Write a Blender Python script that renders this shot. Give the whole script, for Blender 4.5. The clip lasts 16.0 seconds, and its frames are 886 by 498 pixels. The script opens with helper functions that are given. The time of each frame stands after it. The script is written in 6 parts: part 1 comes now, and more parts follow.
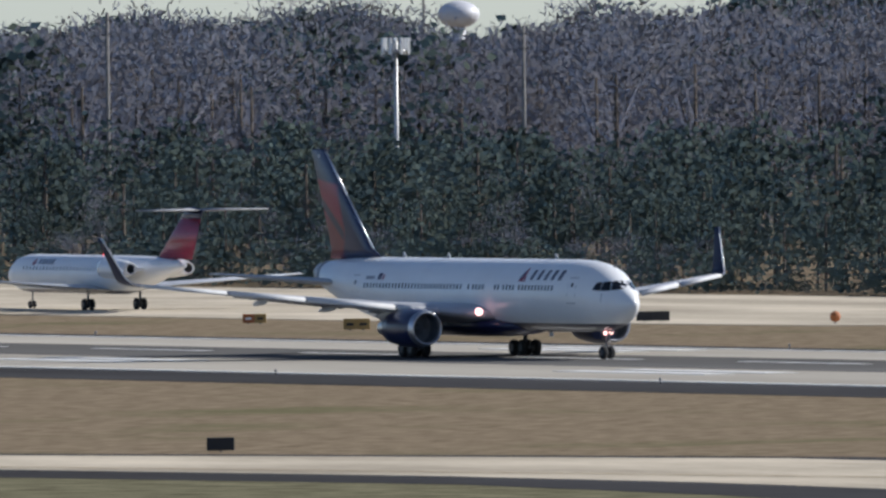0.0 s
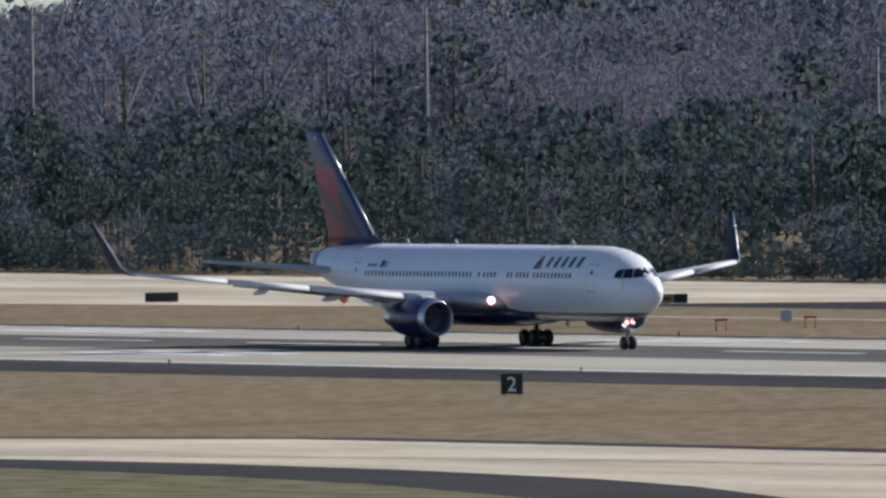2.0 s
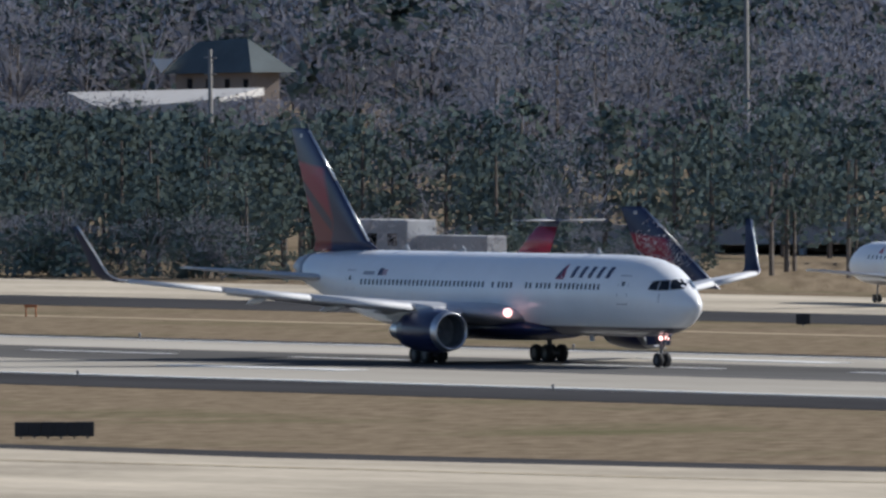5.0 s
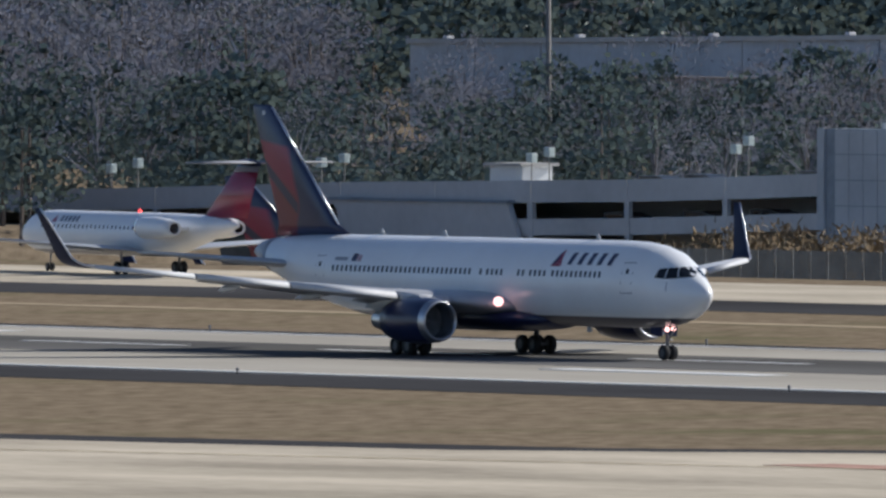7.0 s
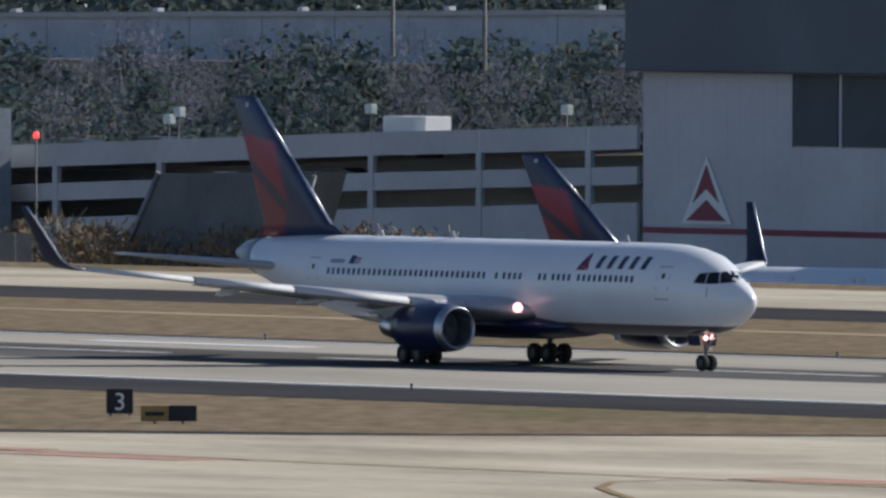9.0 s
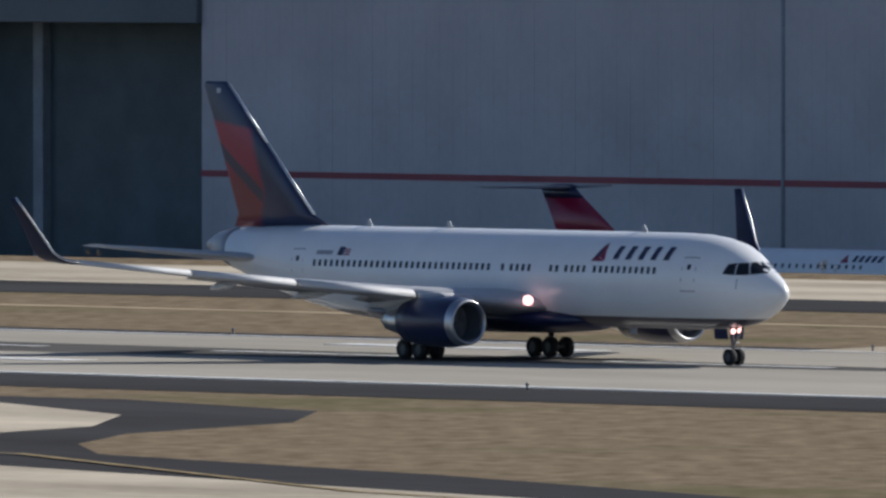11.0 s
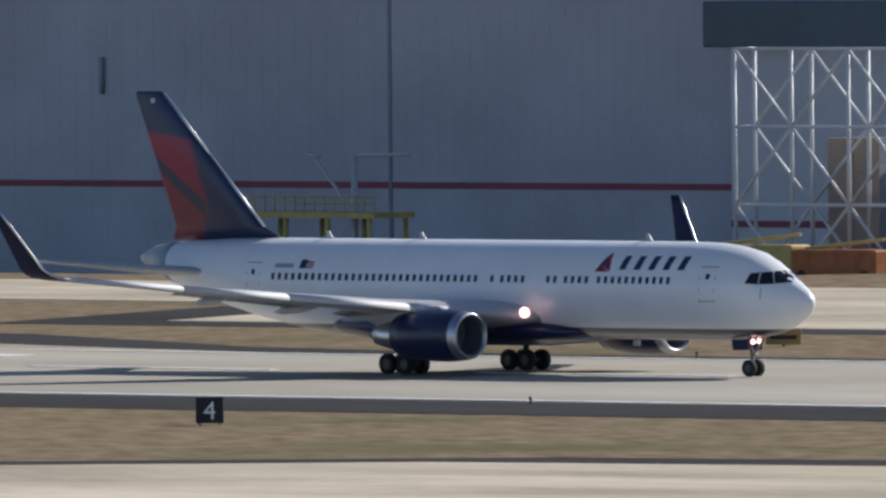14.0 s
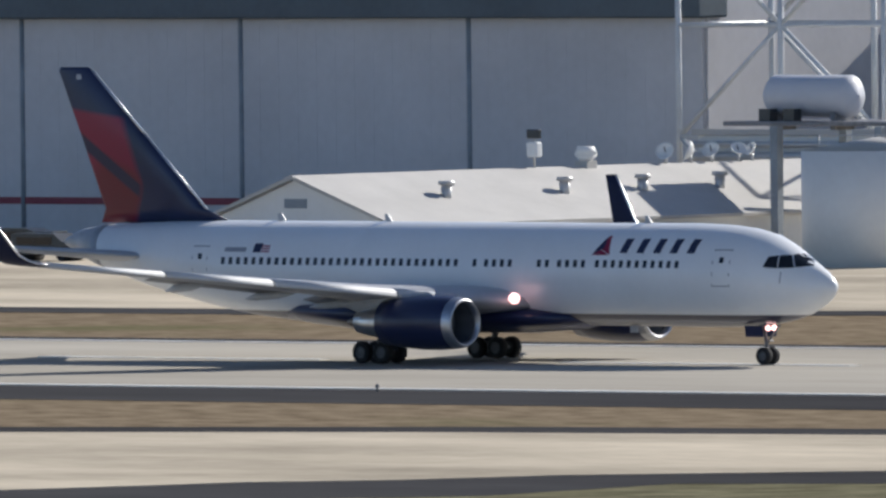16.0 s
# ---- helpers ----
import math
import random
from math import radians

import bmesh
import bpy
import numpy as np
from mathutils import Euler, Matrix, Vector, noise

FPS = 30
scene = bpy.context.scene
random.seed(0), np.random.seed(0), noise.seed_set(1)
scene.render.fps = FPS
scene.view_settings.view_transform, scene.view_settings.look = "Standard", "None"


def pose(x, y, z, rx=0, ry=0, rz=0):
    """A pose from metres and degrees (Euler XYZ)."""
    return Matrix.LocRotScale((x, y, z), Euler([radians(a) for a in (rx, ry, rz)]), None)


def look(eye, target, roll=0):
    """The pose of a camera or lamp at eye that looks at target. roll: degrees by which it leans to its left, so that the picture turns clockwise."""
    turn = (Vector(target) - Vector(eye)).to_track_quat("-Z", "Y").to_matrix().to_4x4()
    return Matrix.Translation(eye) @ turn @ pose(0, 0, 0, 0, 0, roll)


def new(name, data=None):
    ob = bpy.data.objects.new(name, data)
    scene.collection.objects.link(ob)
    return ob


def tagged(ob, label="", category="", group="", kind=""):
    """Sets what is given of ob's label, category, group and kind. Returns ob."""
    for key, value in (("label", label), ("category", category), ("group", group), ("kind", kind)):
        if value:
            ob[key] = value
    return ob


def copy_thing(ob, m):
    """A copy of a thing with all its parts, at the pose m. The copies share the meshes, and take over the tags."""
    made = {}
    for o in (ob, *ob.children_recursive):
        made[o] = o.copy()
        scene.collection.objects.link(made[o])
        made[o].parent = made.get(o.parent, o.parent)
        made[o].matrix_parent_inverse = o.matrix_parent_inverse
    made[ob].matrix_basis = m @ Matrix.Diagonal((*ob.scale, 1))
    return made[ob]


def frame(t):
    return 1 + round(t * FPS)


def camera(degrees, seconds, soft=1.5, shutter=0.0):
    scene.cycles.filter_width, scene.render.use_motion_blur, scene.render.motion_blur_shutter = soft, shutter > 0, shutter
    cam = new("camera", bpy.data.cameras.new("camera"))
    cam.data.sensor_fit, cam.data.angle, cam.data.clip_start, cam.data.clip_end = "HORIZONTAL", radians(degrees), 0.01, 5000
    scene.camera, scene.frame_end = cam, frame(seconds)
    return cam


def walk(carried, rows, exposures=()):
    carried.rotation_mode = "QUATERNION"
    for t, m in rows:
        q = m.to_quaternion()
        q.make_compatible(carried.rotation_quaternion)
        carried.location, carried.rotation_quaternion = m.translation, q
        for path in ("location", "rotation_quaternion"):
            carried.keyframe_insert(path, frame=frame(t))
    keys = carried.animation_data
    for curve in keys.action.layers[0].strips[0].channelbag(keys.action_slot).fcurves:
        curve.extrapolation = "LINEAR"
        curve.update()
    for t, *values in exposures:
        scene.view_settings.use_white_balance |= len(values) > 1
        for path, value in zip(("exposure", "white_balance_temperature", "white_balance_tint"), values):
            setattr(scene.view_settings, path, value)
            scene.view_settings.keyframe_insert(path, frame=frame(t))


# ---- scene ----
# ---------- camera and its way ----------
cam = camera(2.2886, 16.0, soft=2.7)
# seconds, eye x, y, z, heading from +y, tilt, roll, and where the rolling airliner is along the runway
TRACK = [
    (0, 0.00, 0.00, 28.10, -62.9865, -0.6677, -0.686, -1512.59),
    (0.5, 0.00, 0.00, 28.10, -62.6474, -0.6850, -0.698, -1493.31),
    (1, 0.00, 0.00, 28.10, -62.3869, -0.6807, -0.722, -1473.46),
    (1.5, 0.00, 0.00, 28.10, -62.0805, -0.7044, -0.675, -1453.07),
    (2, 0.00, 0.00, 28.10, -61.7176, -0.7327, -0.799, -1431.94),
    (2.5, 0.00, 0.00, 28.10, -61.3398, -0.7608, -0.832, -1410.33),
    (3, 0.00, 0.00, 28.10, -60.9504, -0.7579, -0.781, -1388.31),
    (3.5, 0.00, 0.00, 28.10, -60.6035, -0.7223, -0.540, -1365.56),
    (4, 0.00, 0.00, 28.10, -60.2342, -0.7224, -0.238, -1342.44),
    (4.5, 0.00, 0.00, 28.10, -59.7694, -0.7463, -0.227, -1319.24),
    (5, 0.00, 0.00, 28.10, -59.2771, -0.7709, -0.217, -1295.23),
    (5.5, 0.00, 0.00, 28.10, -58.7619, -0.7959, -0.206, -1270.70),
    (6, 0.00, 0.00, 28.10, -58.2224, -0.8215, -0.195, -1245.67),
    (6.5, 0.00, 0.00, 28.10, -57.6570, -0.8476, -0.185, -1220.12),
    (7, 0.00, 0.00, 28.10, -57.1413, -0.8574, -0.007, -1193.71),
    (7.5, 0.00, 0.00, 28.10, -56.5905, -0.8841, 0.095, -1166.75),
    (8, 0.00, 0.00, 28.10, -55.9791, -0.8935, 0.143, -1141.20),
    (8.5, 0.00, 0.00, 28.10, -55.3418, -0.9017, 0.192, -1113.27),
    (9, 0.00, 0.00, 28.10, -54.6270, -0.9101, 0.208, -1084.93),
    (9.5, 0.00, 0.00, 28.10, -53.8389, -0.9442, 0.107, -1055.57),
    (10, 6.38, -4.82, 28.24, -53.0947, -0.9639, 0.062, -1026.77),
    (10.5, 19.74, -15.34, 28.55, -52.2966, -0.9848, 0.017, -997.06),
    (11, 34.33, -27.52, 28.92, -51.4521, -1.0065, -0.027, -966.81),
    (11.5, 48.52, -40.17, 29.30, -50.5581, -1.0291, -0.072, -936.03),
    (12, 62.27, -53.33, 29.69, -49.6187, -1.0525, -0.117, -904.95),
    (12.5, 75.50, -67.05, 30.10, -48.5388, -1.1042, -0.206, -872.85),
    (13, 88.18, -81.35, 30.53, -47.4123, -1.0683, -0.386, -840.34),
    (13.5, 100.24, -96.26, 30.97, -46.3108, -1.0773, -0.635, -807.40),
    (14, 111.59, -111.81, 31.44, -45.0647, -1.1162, -0.593, -773.86),
    (14.5, 122.17, -128.02, 31.92, -43.7442, -1.1800, -0.772, -740.03),
    (15, 129.16, -142.00, 32.34, -42.4185, -1.2206, -0.794, -705.45),
    (15.5, 128.13, -148.26, 32.52, -40.9899, -1.2493, -0.581, -670.39),
    (16, 123.45, -150.88, 32.60, -39.3506, -1.2698, -0.640, -634.82),
]
RUNWAY_Y = 773.4


def aim(x, y, z, pan, tilt, roll):
    a, e = radians(pan), radians(tilt)
    return look((x, y, z), (x + 100 * math.sin(a) * math.cos(e), y + 100 * math.cos(a) * math.cos(e), z + 100 * math.sin(e)), roll)


walk(cam, [(r[0], aim(r[1], r[2], r[3], r[4], r[5], r[6])) for r in TRACK], exposures=[(0, 0.34, 6180, 10), (4, 0.34, 6180, 10), (7, 0.24, 6200, 10), (9, 0.18, 6200, 10), (12.5, 0.16, 6300, 10), (13, 0.12, 6300, 10), (14.5, 0.44, 6300, 10), (15, 0.46, 6300, 10), (16, 0.38, 6300, 10)])

# ---------- world and sun ----------
SUN = Vector((0.26, 1.62, 1.0)).normalized()
world = bpy.data.worlds.new("sky")
scene.world = world
world.use_nodes = True
wt = world.node_tree
sky = wt.nodes.new("ShaderNodeTexSky")
sky.sky_type, sky.sun_disc = "NISHITA", False
sky.sun_elevation, sky.sun_rotation = math.asin(SUN.z), math.atan2(SUN.x, SUN.y)
sky.air_density, sky.dust_density, sky.ozone_density = 0.6, 0.4, 1.5
bg = wt.nodes["Background"]
bg.inputs["Strength"].default_value = 0.097
wt.links.new(sky.outputs[0], bg.inputs["Color"])
lamp = bpy.data.lights.new("sun", "SUN")
lamp.energy, lamp.angle, lamp.color = 4.6, radians(0.6), (1.0, 0.94, 0.85)
sun = new("sun", lamp)
sun.matrix_world = look(SUN * 500, (0, 0, 0))


# ---------- materials ----------
def material(name, color, rough=0.6, metal=0.0, vary=0.15, scale=1.0, fine=12.0, bump=0.0, tint=None, emit=None, spread=0.0, stretch=None, through_light=0.0):
    m = bpy.data.materials.new(name)
    m.use_nodes = True
    t = m.node_tree
    b = t.nodes["Principled BSDF"]
    b.inputs["Roughness"].default_value, b.inputs["Metallic"].default_value = rough, metal
    if emit:
        b.inputs["Emission Color"].default_value = (*emit[0], 1)
        b.inputs["Emission Strength"].default_value = emit[1]
    c = t.nodes.new("ShaderNodeTexCoord")
    src = c.outputs["Object"]
    if stretch:
        mp = t.nodes.new("ShaderNodeMapping")
        mp.vector_type = "TEXTURE"
        mp.inputs["Scale"].default_value = [1 / v for v in stretch[:3]]
        mp.inputs["Rotation"].default_value = (0, 0, radians(stretch[3]) if len(stretch) > 3 else 0)
        t.links.new(src, mp.inputs[0])
        src = mp.outputs[0]
    n1, n2 = t.nodes.new("ShaderNodeTexNoise"), t.nodes.new("ShaderNodeTexNoise")
    n1.inputs["Scale"].default_value, n2.inputs["Scale"].default_value = scale, fine
    n1.inputs["Detail"].default_value, n2.inputs["Detail"].default_value = 5, 4
    add = t.nodes.new("ShaderNodeMath")
    add.operation = "MULTIPLY_ADD"
    add.inputs[1].default_value = 0.35
    t.links.new(src, n1.inputs[0]), t.links.new(src, n2.inputs[0])
    t.links.new(n2.outputs[0], add.inputs[0]), t.links.new(n1.outputs[0], add.inputs[2])
    r = t.nodes.new("ShaderNodeValToRGB")
    lo = [v * (1 - vary) for v in color]
    hi = tint or [min(1, v * (1 + vary)) for v in color]
    r.color_ramp.elements[0].position, r.color_ramp.elements[1].position = 0.45, 0.92
    r.color_ramp.elements[0].color, r.color_ramp.elements[1].color = (*lo, 1), (*hi, 1)
    t.links.new(add.outputs[0], r.inputs[0])
    out = r.outputs[0]
    if spread:
        g = t.nodes.new("ShaderNodeNewGeometry")
        h = t.nodes.new("ShaderNodeHueSaturation")
        k = t.nodes.new("ShaderNodeMapRange")
        k.inputs[3].default_value, k.inputs[4].default_value = 1 - spread, 1 + spread
        t.links.new(g.outputs["Random Per Island"], k.inputs[0])
        t.links.new(k.outputs[0], h.inputs["Value"]), t.links.new(out, h.inputs["Color"])
        out = h.outputs[0]
    t.links.new(out, b.inputs["Base Color"])
    if through_light:
        tr, mx = t.nodes.new("ShaderNodeBsdfTranslucent"), t.nodes.new("ShaderNodeMixShader")
        mx.inputs[0].default_value = through_light
        t.links.new(out, tr.inputs["Color"])
        t.links.new(b.outputs[0], mx.inputs[1]), t.links.new(tr.outputs[0], mx.inputs[2])
        t.links.new(mx.outputs[0], t.nodes["Material Output"].inputs["Surface"])
    if bump:
        bp = t.nodes.new("ShaderNodeBump")
        bp.inputs["Strength"].default_value, bp.inputs["Distance"].default_value = bump, 0.05
        t.links.new(add.outputs[0], bp.inputs["Height"]), t.links.new(bp.outputs[0], b.inputs["Normal"])
    return m


def livery(name, upper, lower, level, rough=0.28):
    """Gloss paint in two colours that meet at a height above the ground, with faint dirt."""
    m = material(name, upper, rough, 0, 0.04, 0.35, 3.0)
    t = m.node_tree
    b = t.nodes["Principled BSDF"]
    old = b.inputs["Base Color"].links[0].from_socket
    c, s = t.nodes.new("ShaderNodeTexCoord"), t.nodes.new("ShaderNodeSeparateXYZ")
    k, mix = t.nodes.new("ShaderNodeMapRange"), t.nodes.new("ShaderNodeMix")
    mix.data_type = "RGBA"
    k.inputs[1].default_value, k.inputs[2].default_value = level - 0.03, level + 0.03
    t.links.new(c.outputs["Object"], s.inputs[0]), t.links.new(s.outputs[2], k.inputs[0])
    t.links.new(k.outputs[0], mix.inputs["Factor"])
    mix.inputs["A"].default_value = (*lower, 1)
    t.links.new(old, mix.inputs["B"]), t.links.new(mix.outputs["Result"], b.inputs["Base Color"])
    b.inputs["Coat Weight"].default_value = 0.08
    return m


NAVY, RED = (0.012, 0.018, 0.06), (0.24, 0.008, 0.04)
white_paint = livery("white_paint", (0.75, 0.76, 0.77), (0.014, 0.018, 0.045), 2.62)
small_white = livery("white_jet_paint", (0.74, 0.75, 0.77), (0.03, 0.035, 0.07), 1.75, 0.42)
small_white.node_tree.nodes["Principled BSDF"].inputs["Specular IOR Level"].default_value = 0.9
navy = material("navy_paint", NAVY, 0.3, 0, 0.2, 0.4, 4)
winglet_navy = material("winglet_paint", (0.01, 0.014, 0.04), 0.5, 0, 0.2, 0.4, 4)
winglet_navy.node_tree.nodes["Principled BSDF"].inputs["Specular IOR Level"].default_value = 0.15
red = material("red_paint", RED, 0.35, 0, 0.25, 0.3, 3)
dark_red = material("dark_red_paint", (0.2, 0.014, 0.025), 0.35, 0, 0.25, 0.3, 3)
wing_grey = material("wing_grey", (0.42, 0.43, 0.45), 0.4, 0.1, 0.1, 0.5, 5)
slat_grey = material("slat_grey", (0.5, 0.51, 0.53), 0.6, 0.0, 0.06, 0.5, 5)
flap_grey = material("flap_grey", (0.3, 0.3, 0.31), 0.5, 0.1, 0.15, 0.5, 5)
lip_metal = material("intake_lip_metal", (0.42, 0.43, 0.46), 0.38, 1, 0.1, 1, 8)
duct_grey = material("intake_duct_grey", (0.1, 0.11, 0.13), 0.6, 0, 0.2, 1, 8)
cone_grey = material("tail_cone_grey", (0.36, 0.37, 0.39), 0.45, 0.2, 0.2, 1, 8)
# bay_dark: dark colour that stands for the shade inside the open bays
bay_dark = material("bay_interior_shade", (0.075, 0.105, 0.12), 0.7, 0, 0.2, 0.3, 3)
far_wall = material("pale_precast_wall", (0.5, 0.52, 0.54), 0.8, 0, 0.16, 0.15, 1.2)
alu = material("polished_metal", (0.82, 0.82, 0.83), 0.16, 1, 0.05, 1, 8)
alu_dull = material("dull_metal", (0.62, 0.62, 0.63), 0.3, 1, 0.1, 1, 8)
hot_metal = material("exhaust_metal", (0.25, 0.22, 0.19), 0.4, 1, 0.3, 1.5, 9)
steel = material("gear_steel", (0.2, 0.2, 0.21), 0.55, 0.3, 0.3, 2, 12)
rubber = material("tyre_rubber", (0.018, 0.018, 0.019), 0.85, 0, 0.3, 3, 20)
rim_dark = material("wheel_rim", (0.09, 0.09, 0.095), 0.5, 0.3, 0.2, 2, 9)
window_dull = material("hangar_window", (0.05, 0.065, 0.08), 0.6, 0, 0.2, 0.3, 3)
black = material("dark_cavity", (0.012, 0.012, 0.014), 0.7, 0, 0.3, 1, 9)
glass = material("dark_glass", (0.012, 0.014, 0.018), 0.06, 0, 0.2, 2, 9)
cabin_glass = material("cabin_window_glass", (0.03, 0.035, 0.045), 0.15, 0, 0.3, 2, 9)
seam = material("panel_seam", (0.27, 0.28, 0.32), 0.5, 0, 0.1, 2, 9)
glow = material("landing_light_glow", (1, 0.9, 0.8), 0.4, 0, 0.02, 1, 5, emit=((1.0, 0.5, 0.46), 2.5))
beacon = material("beacon_glow", (0.8, 0.1, 0.1), 0.4, 0, 0.02, 1, 5, emit=((1.0, 0.06, 0.05), 1.6))
mark_white = material("runway_paint", (0.7, 0.69, 0.66), 0.7, 0, 0.15, 0.08, 1.0)
mark_yellow = material("taxi_paint", (0.3, 0.235, 0.14), 0.7, 0, 0.3, 0.2, 1.5)
mark_red = material("red_ground_paint", (0.46, 0.29, 0.235), 0.8, 0, 0.25, 0.2, 1.5)
concrete = material("runway_concrete", (0.385, 0.358, 0.31), 0.85, 0, 0.22, 0.035, 0.5, 0.1, stretch=(0.25, 1, 1))
worn_concrete = material("rubbered_concrete", (0.125, 0.122, 0.118), 0.85, 0, 0.35, 0.03, 0.6, 0.1, stretch=(0.12, 1, 1))
asphalt = material("shoulder_asphalt", (0.06, 0.06, 0.063), 0.9, 0, 0.25, 0.05, 0.8, 0.1, stretch=(0.3, 1, 1))
apron_concrete = material("apron_concrete", (0.465, 0.41, 0.325), 0.85, 0, 0.34, 0.07, 1.1, 0.1, stretch=(0.4, 1, 1))
dry_grass = material("dry_grass", (0.2, 0.155, 0.105), 0.95, 0, 0.3, 0.6, 5.0, 0.35, tint=(0.27, 0.215, 0.15), stretch=(1.0, 0.4, 1, 52))
# greener patches across the field
gt = dry_grass.node_tree
gb = gt.nodes["Principled BSDF"]
gc, gn, gr, gm = (gt.nodes.new(k) for k in ("ShaderNodeTexCoord", "ShaderNodeTexNoise", "ShaderNodeMapRange", "ShaderNodeMix"))
gm.data_type = "RGBA"
gn.inputs["Scale"].default_value, gn.inputs["Detail"].default_value = 0.035, 6
gr.inputs[1].default_value, gr.inputs[2].default_value, gr.inputs[4].default_value = 0.54, 0.72, 0.75
gm.inputs["B"].default_value = (0.115, 0.115, 0.06, 1)
gt.links.new(gc.outputs["Object"], gn.inputs[0]), gt.links.new(gn.outputs[0], gr.inputs[0]), gt.links.new(gr.outputs[0], gm.inputs["Factor"])
gt.links.new(gb.inputs["Base Color"].links[0].from_socket, gm.inputs["A"]), gt.links.new(gm.outputs["Result"], gb.inputs["Base Color"])
fence_grey = material("fence_grey", (0.13, 0.14, 0.14), 0.8, 0, 0.2, 0.5, 4)
track_tan = material("worn_track", (0.36, 0.29, 0.2), 0.95, 0, 0.25, 0.1, 1.0)
green_grass = material("green_grass", (0.15, 0.14, 0.09), 0.95, 0, 0.45, 0.3, 2.0, 0.3)
for m in (concrete, worn_concrete, asphalt, apron_concrete, dry_grass, track_tan, green_grass, mark_yellow, mark_red):
    m.node_tree.nodes["Principled BSDF"].inputs["Specular IOR Level"].default_value = 0.0
hangar_grey = material("hangar_sheet_metal", (0.4, 0.4, 0.43), 0.6, 0.1, 0.12, 0.12, 1.6)
hangar_pale = material("hangar_pale_panel", (0.53, 0.525, 0.54), 0.6, 0.1, 0.1, 0.12, 1.6)
fascia_dark = material("dark_fascia", (0.085, 0.11, 0.13), 0.6, 0, 0.2, 0.1, 2)
stripe_red = material("red_stripe", (0.24, 0.045, 0.065), 0.6, 0, 0.15, 0.3, 3)
joint_dark = material("door_joint", (0.24, 0.275, 0.31), 0.7, 0, 0.2, 0.5, 4)
garage_conc = material("garage_concrete", (0.5, 0.5, 0.5), 0.9, 0, 0.14, 0.08, 1.0)
panel_grey = material("grid_panel", (0.42, 0.44, 0.46), 0.8, 0, 0.12, 0.2, 2)
bldg_white = material("white_siding", (0.76, 0.76, 0.74), 0.7, 0, 0.06, 0.2, 2)
roof_white = material("white_roof", (0.47, 0.455, 0.43), 0.7, 0, 0.08, 0.3, 3)
steel_white = material("white_steelwork", (0.62, 0.63, 0.63), 0.5, 0.1, 0.1, 0.5, 4)
olive = material("dark_tarp", (0.12, 0.135, 0.14), 0.9, 0, 0.25, 0.2, 2)
pole_wood = material("weathered_pole", (0.2, 0.19, 0.18), 0.9, 0, 0.2, 0.3, 4)
pole_steel = material("galvanised_pole", (0.5, 0.5, 0.5), 0.5, 0.4, 0.15, 0.3, 4)
sign_black = material("sign_black", (0.02, 0.02, 0.022), 0.7, 0, 0.2, 1, 6)
sign_yellow = material("sign_yellow", (0.36, 0.23, 0.07), 0.6, 0, 0.15, 1, 6)
sign_white = material("sign_white", (0.8, 0.8, 0.78), 0.6, 0, 0.05, 1, 6)
sign_orange = material("sign_orange", (0.4, 0.13, 0.04), 0.7, 0, 0.25, 1, 6)
lift_yellow = material("lift_yellow", (0.5, 0.38, 0.12), 0.6, 0, 0.2, 1, 6)
# foliage colours are paler: distance haze and canopy fill light are painted in
needles = material("hazed_pine_foliage", (0.23, 0.295, 0.26), 0.95, 0, 0.32, 0.09, 0.8, spread=0.06, tint=(0.31, 0.37, 0.31), through_light=0.15)
twigs = material("hazed_bare_twigs", (0.56, 0.52, 0.53), 0.95, 0, 0.3, 0.06, 1.2, spread=0.06, through_light=0.12)
bark = material("bark", (0.12, 0.1, 0.085), 0.95, 0, 0.3, 1, 6)
# normals forced up and towards -y, away from the sun, to even shading
for m in (needles, twigs):
    ft = m.node_tree
    fb = ft.nodes["Principled BSDF"]
    fb.inputs["Specular IOR Level"].default_value = 0.0
    fg, fk, fa = ft.nodes.new("ShaderNodeNewGeometry"), ft.nodes.new("ShaderNodeVectorMath"), ft.nodes.new("ShaderNodeVectorMath")
    fk.operation, fa.operation = "MULTIPLY_ADD", "NORMALIZE"
    fk.inputs[1].default_value, fk.inputs[2].default_value = (0.12, 0.12, 0.12), (0, -0.55, 0.5)
    ft.links.new(fg.outputs["Normal"], fk.inputs[0]), ft.links.new(fk.outputs[0], fa.inputs[0]), ft.links.new(fa.outputs[0], fb.inputs["Normal"])
brush = material("dry_brush", (0.22, 0.16, 0.09), 0.95, 0, 0.3, 0.3, 2, spread=0.4)
tower_white = material("tank_paint", (0.55, 0.56, 0.6), 0.5, 0, 0.06, 0.2, 2)
car_dark = material("car_dark", (0.04, 0.045, 0.05), 0.3, 0.2, 0.2, 1, 5)
car_white = material("car_white", (0.7, 0.7, 0.7), 0.3, 0, 0.05, 1, 5)
roof_green = material("green_roof", (0.075, 0.095, 0.1), 0.8, 0, 0.2, 0.2, 2)
house_tan = material("tan_wall", (0.3, 0.24, 0.2), 0.8, 0, 0.15, 0.2, 2)
lamp_glass = material("lamp_head", (0.55, 0.62, 0.58), 0.3, 0.1, 0.1, 1, 5)


# ---------- mesh helpers ----------
def part(name, bm, mat, parent, label=""):
    me = bpy.data.meshes.new(name)
    bm.to_mesh(me)
    bm.free()
    me.materials.append(mat)
    ob = new(name, me)
    ob.parent = parent
    return tagged(ob, label)


def thing(name, m, label, category, group="", kind=""):
    ob = new(name)
    ob.empty_display_size = 0.5
    ob.matrix_basis = m
    return tagged(ob, label, category, group, kind)


def solo(name, bm, mat, label="", category="", group="", kind="", m=None):
    ob = part(name, bm, mat, None)
    if m is not None:
        ob.matrix_basis = m
    return tagged(ob, label, category, group, kind)


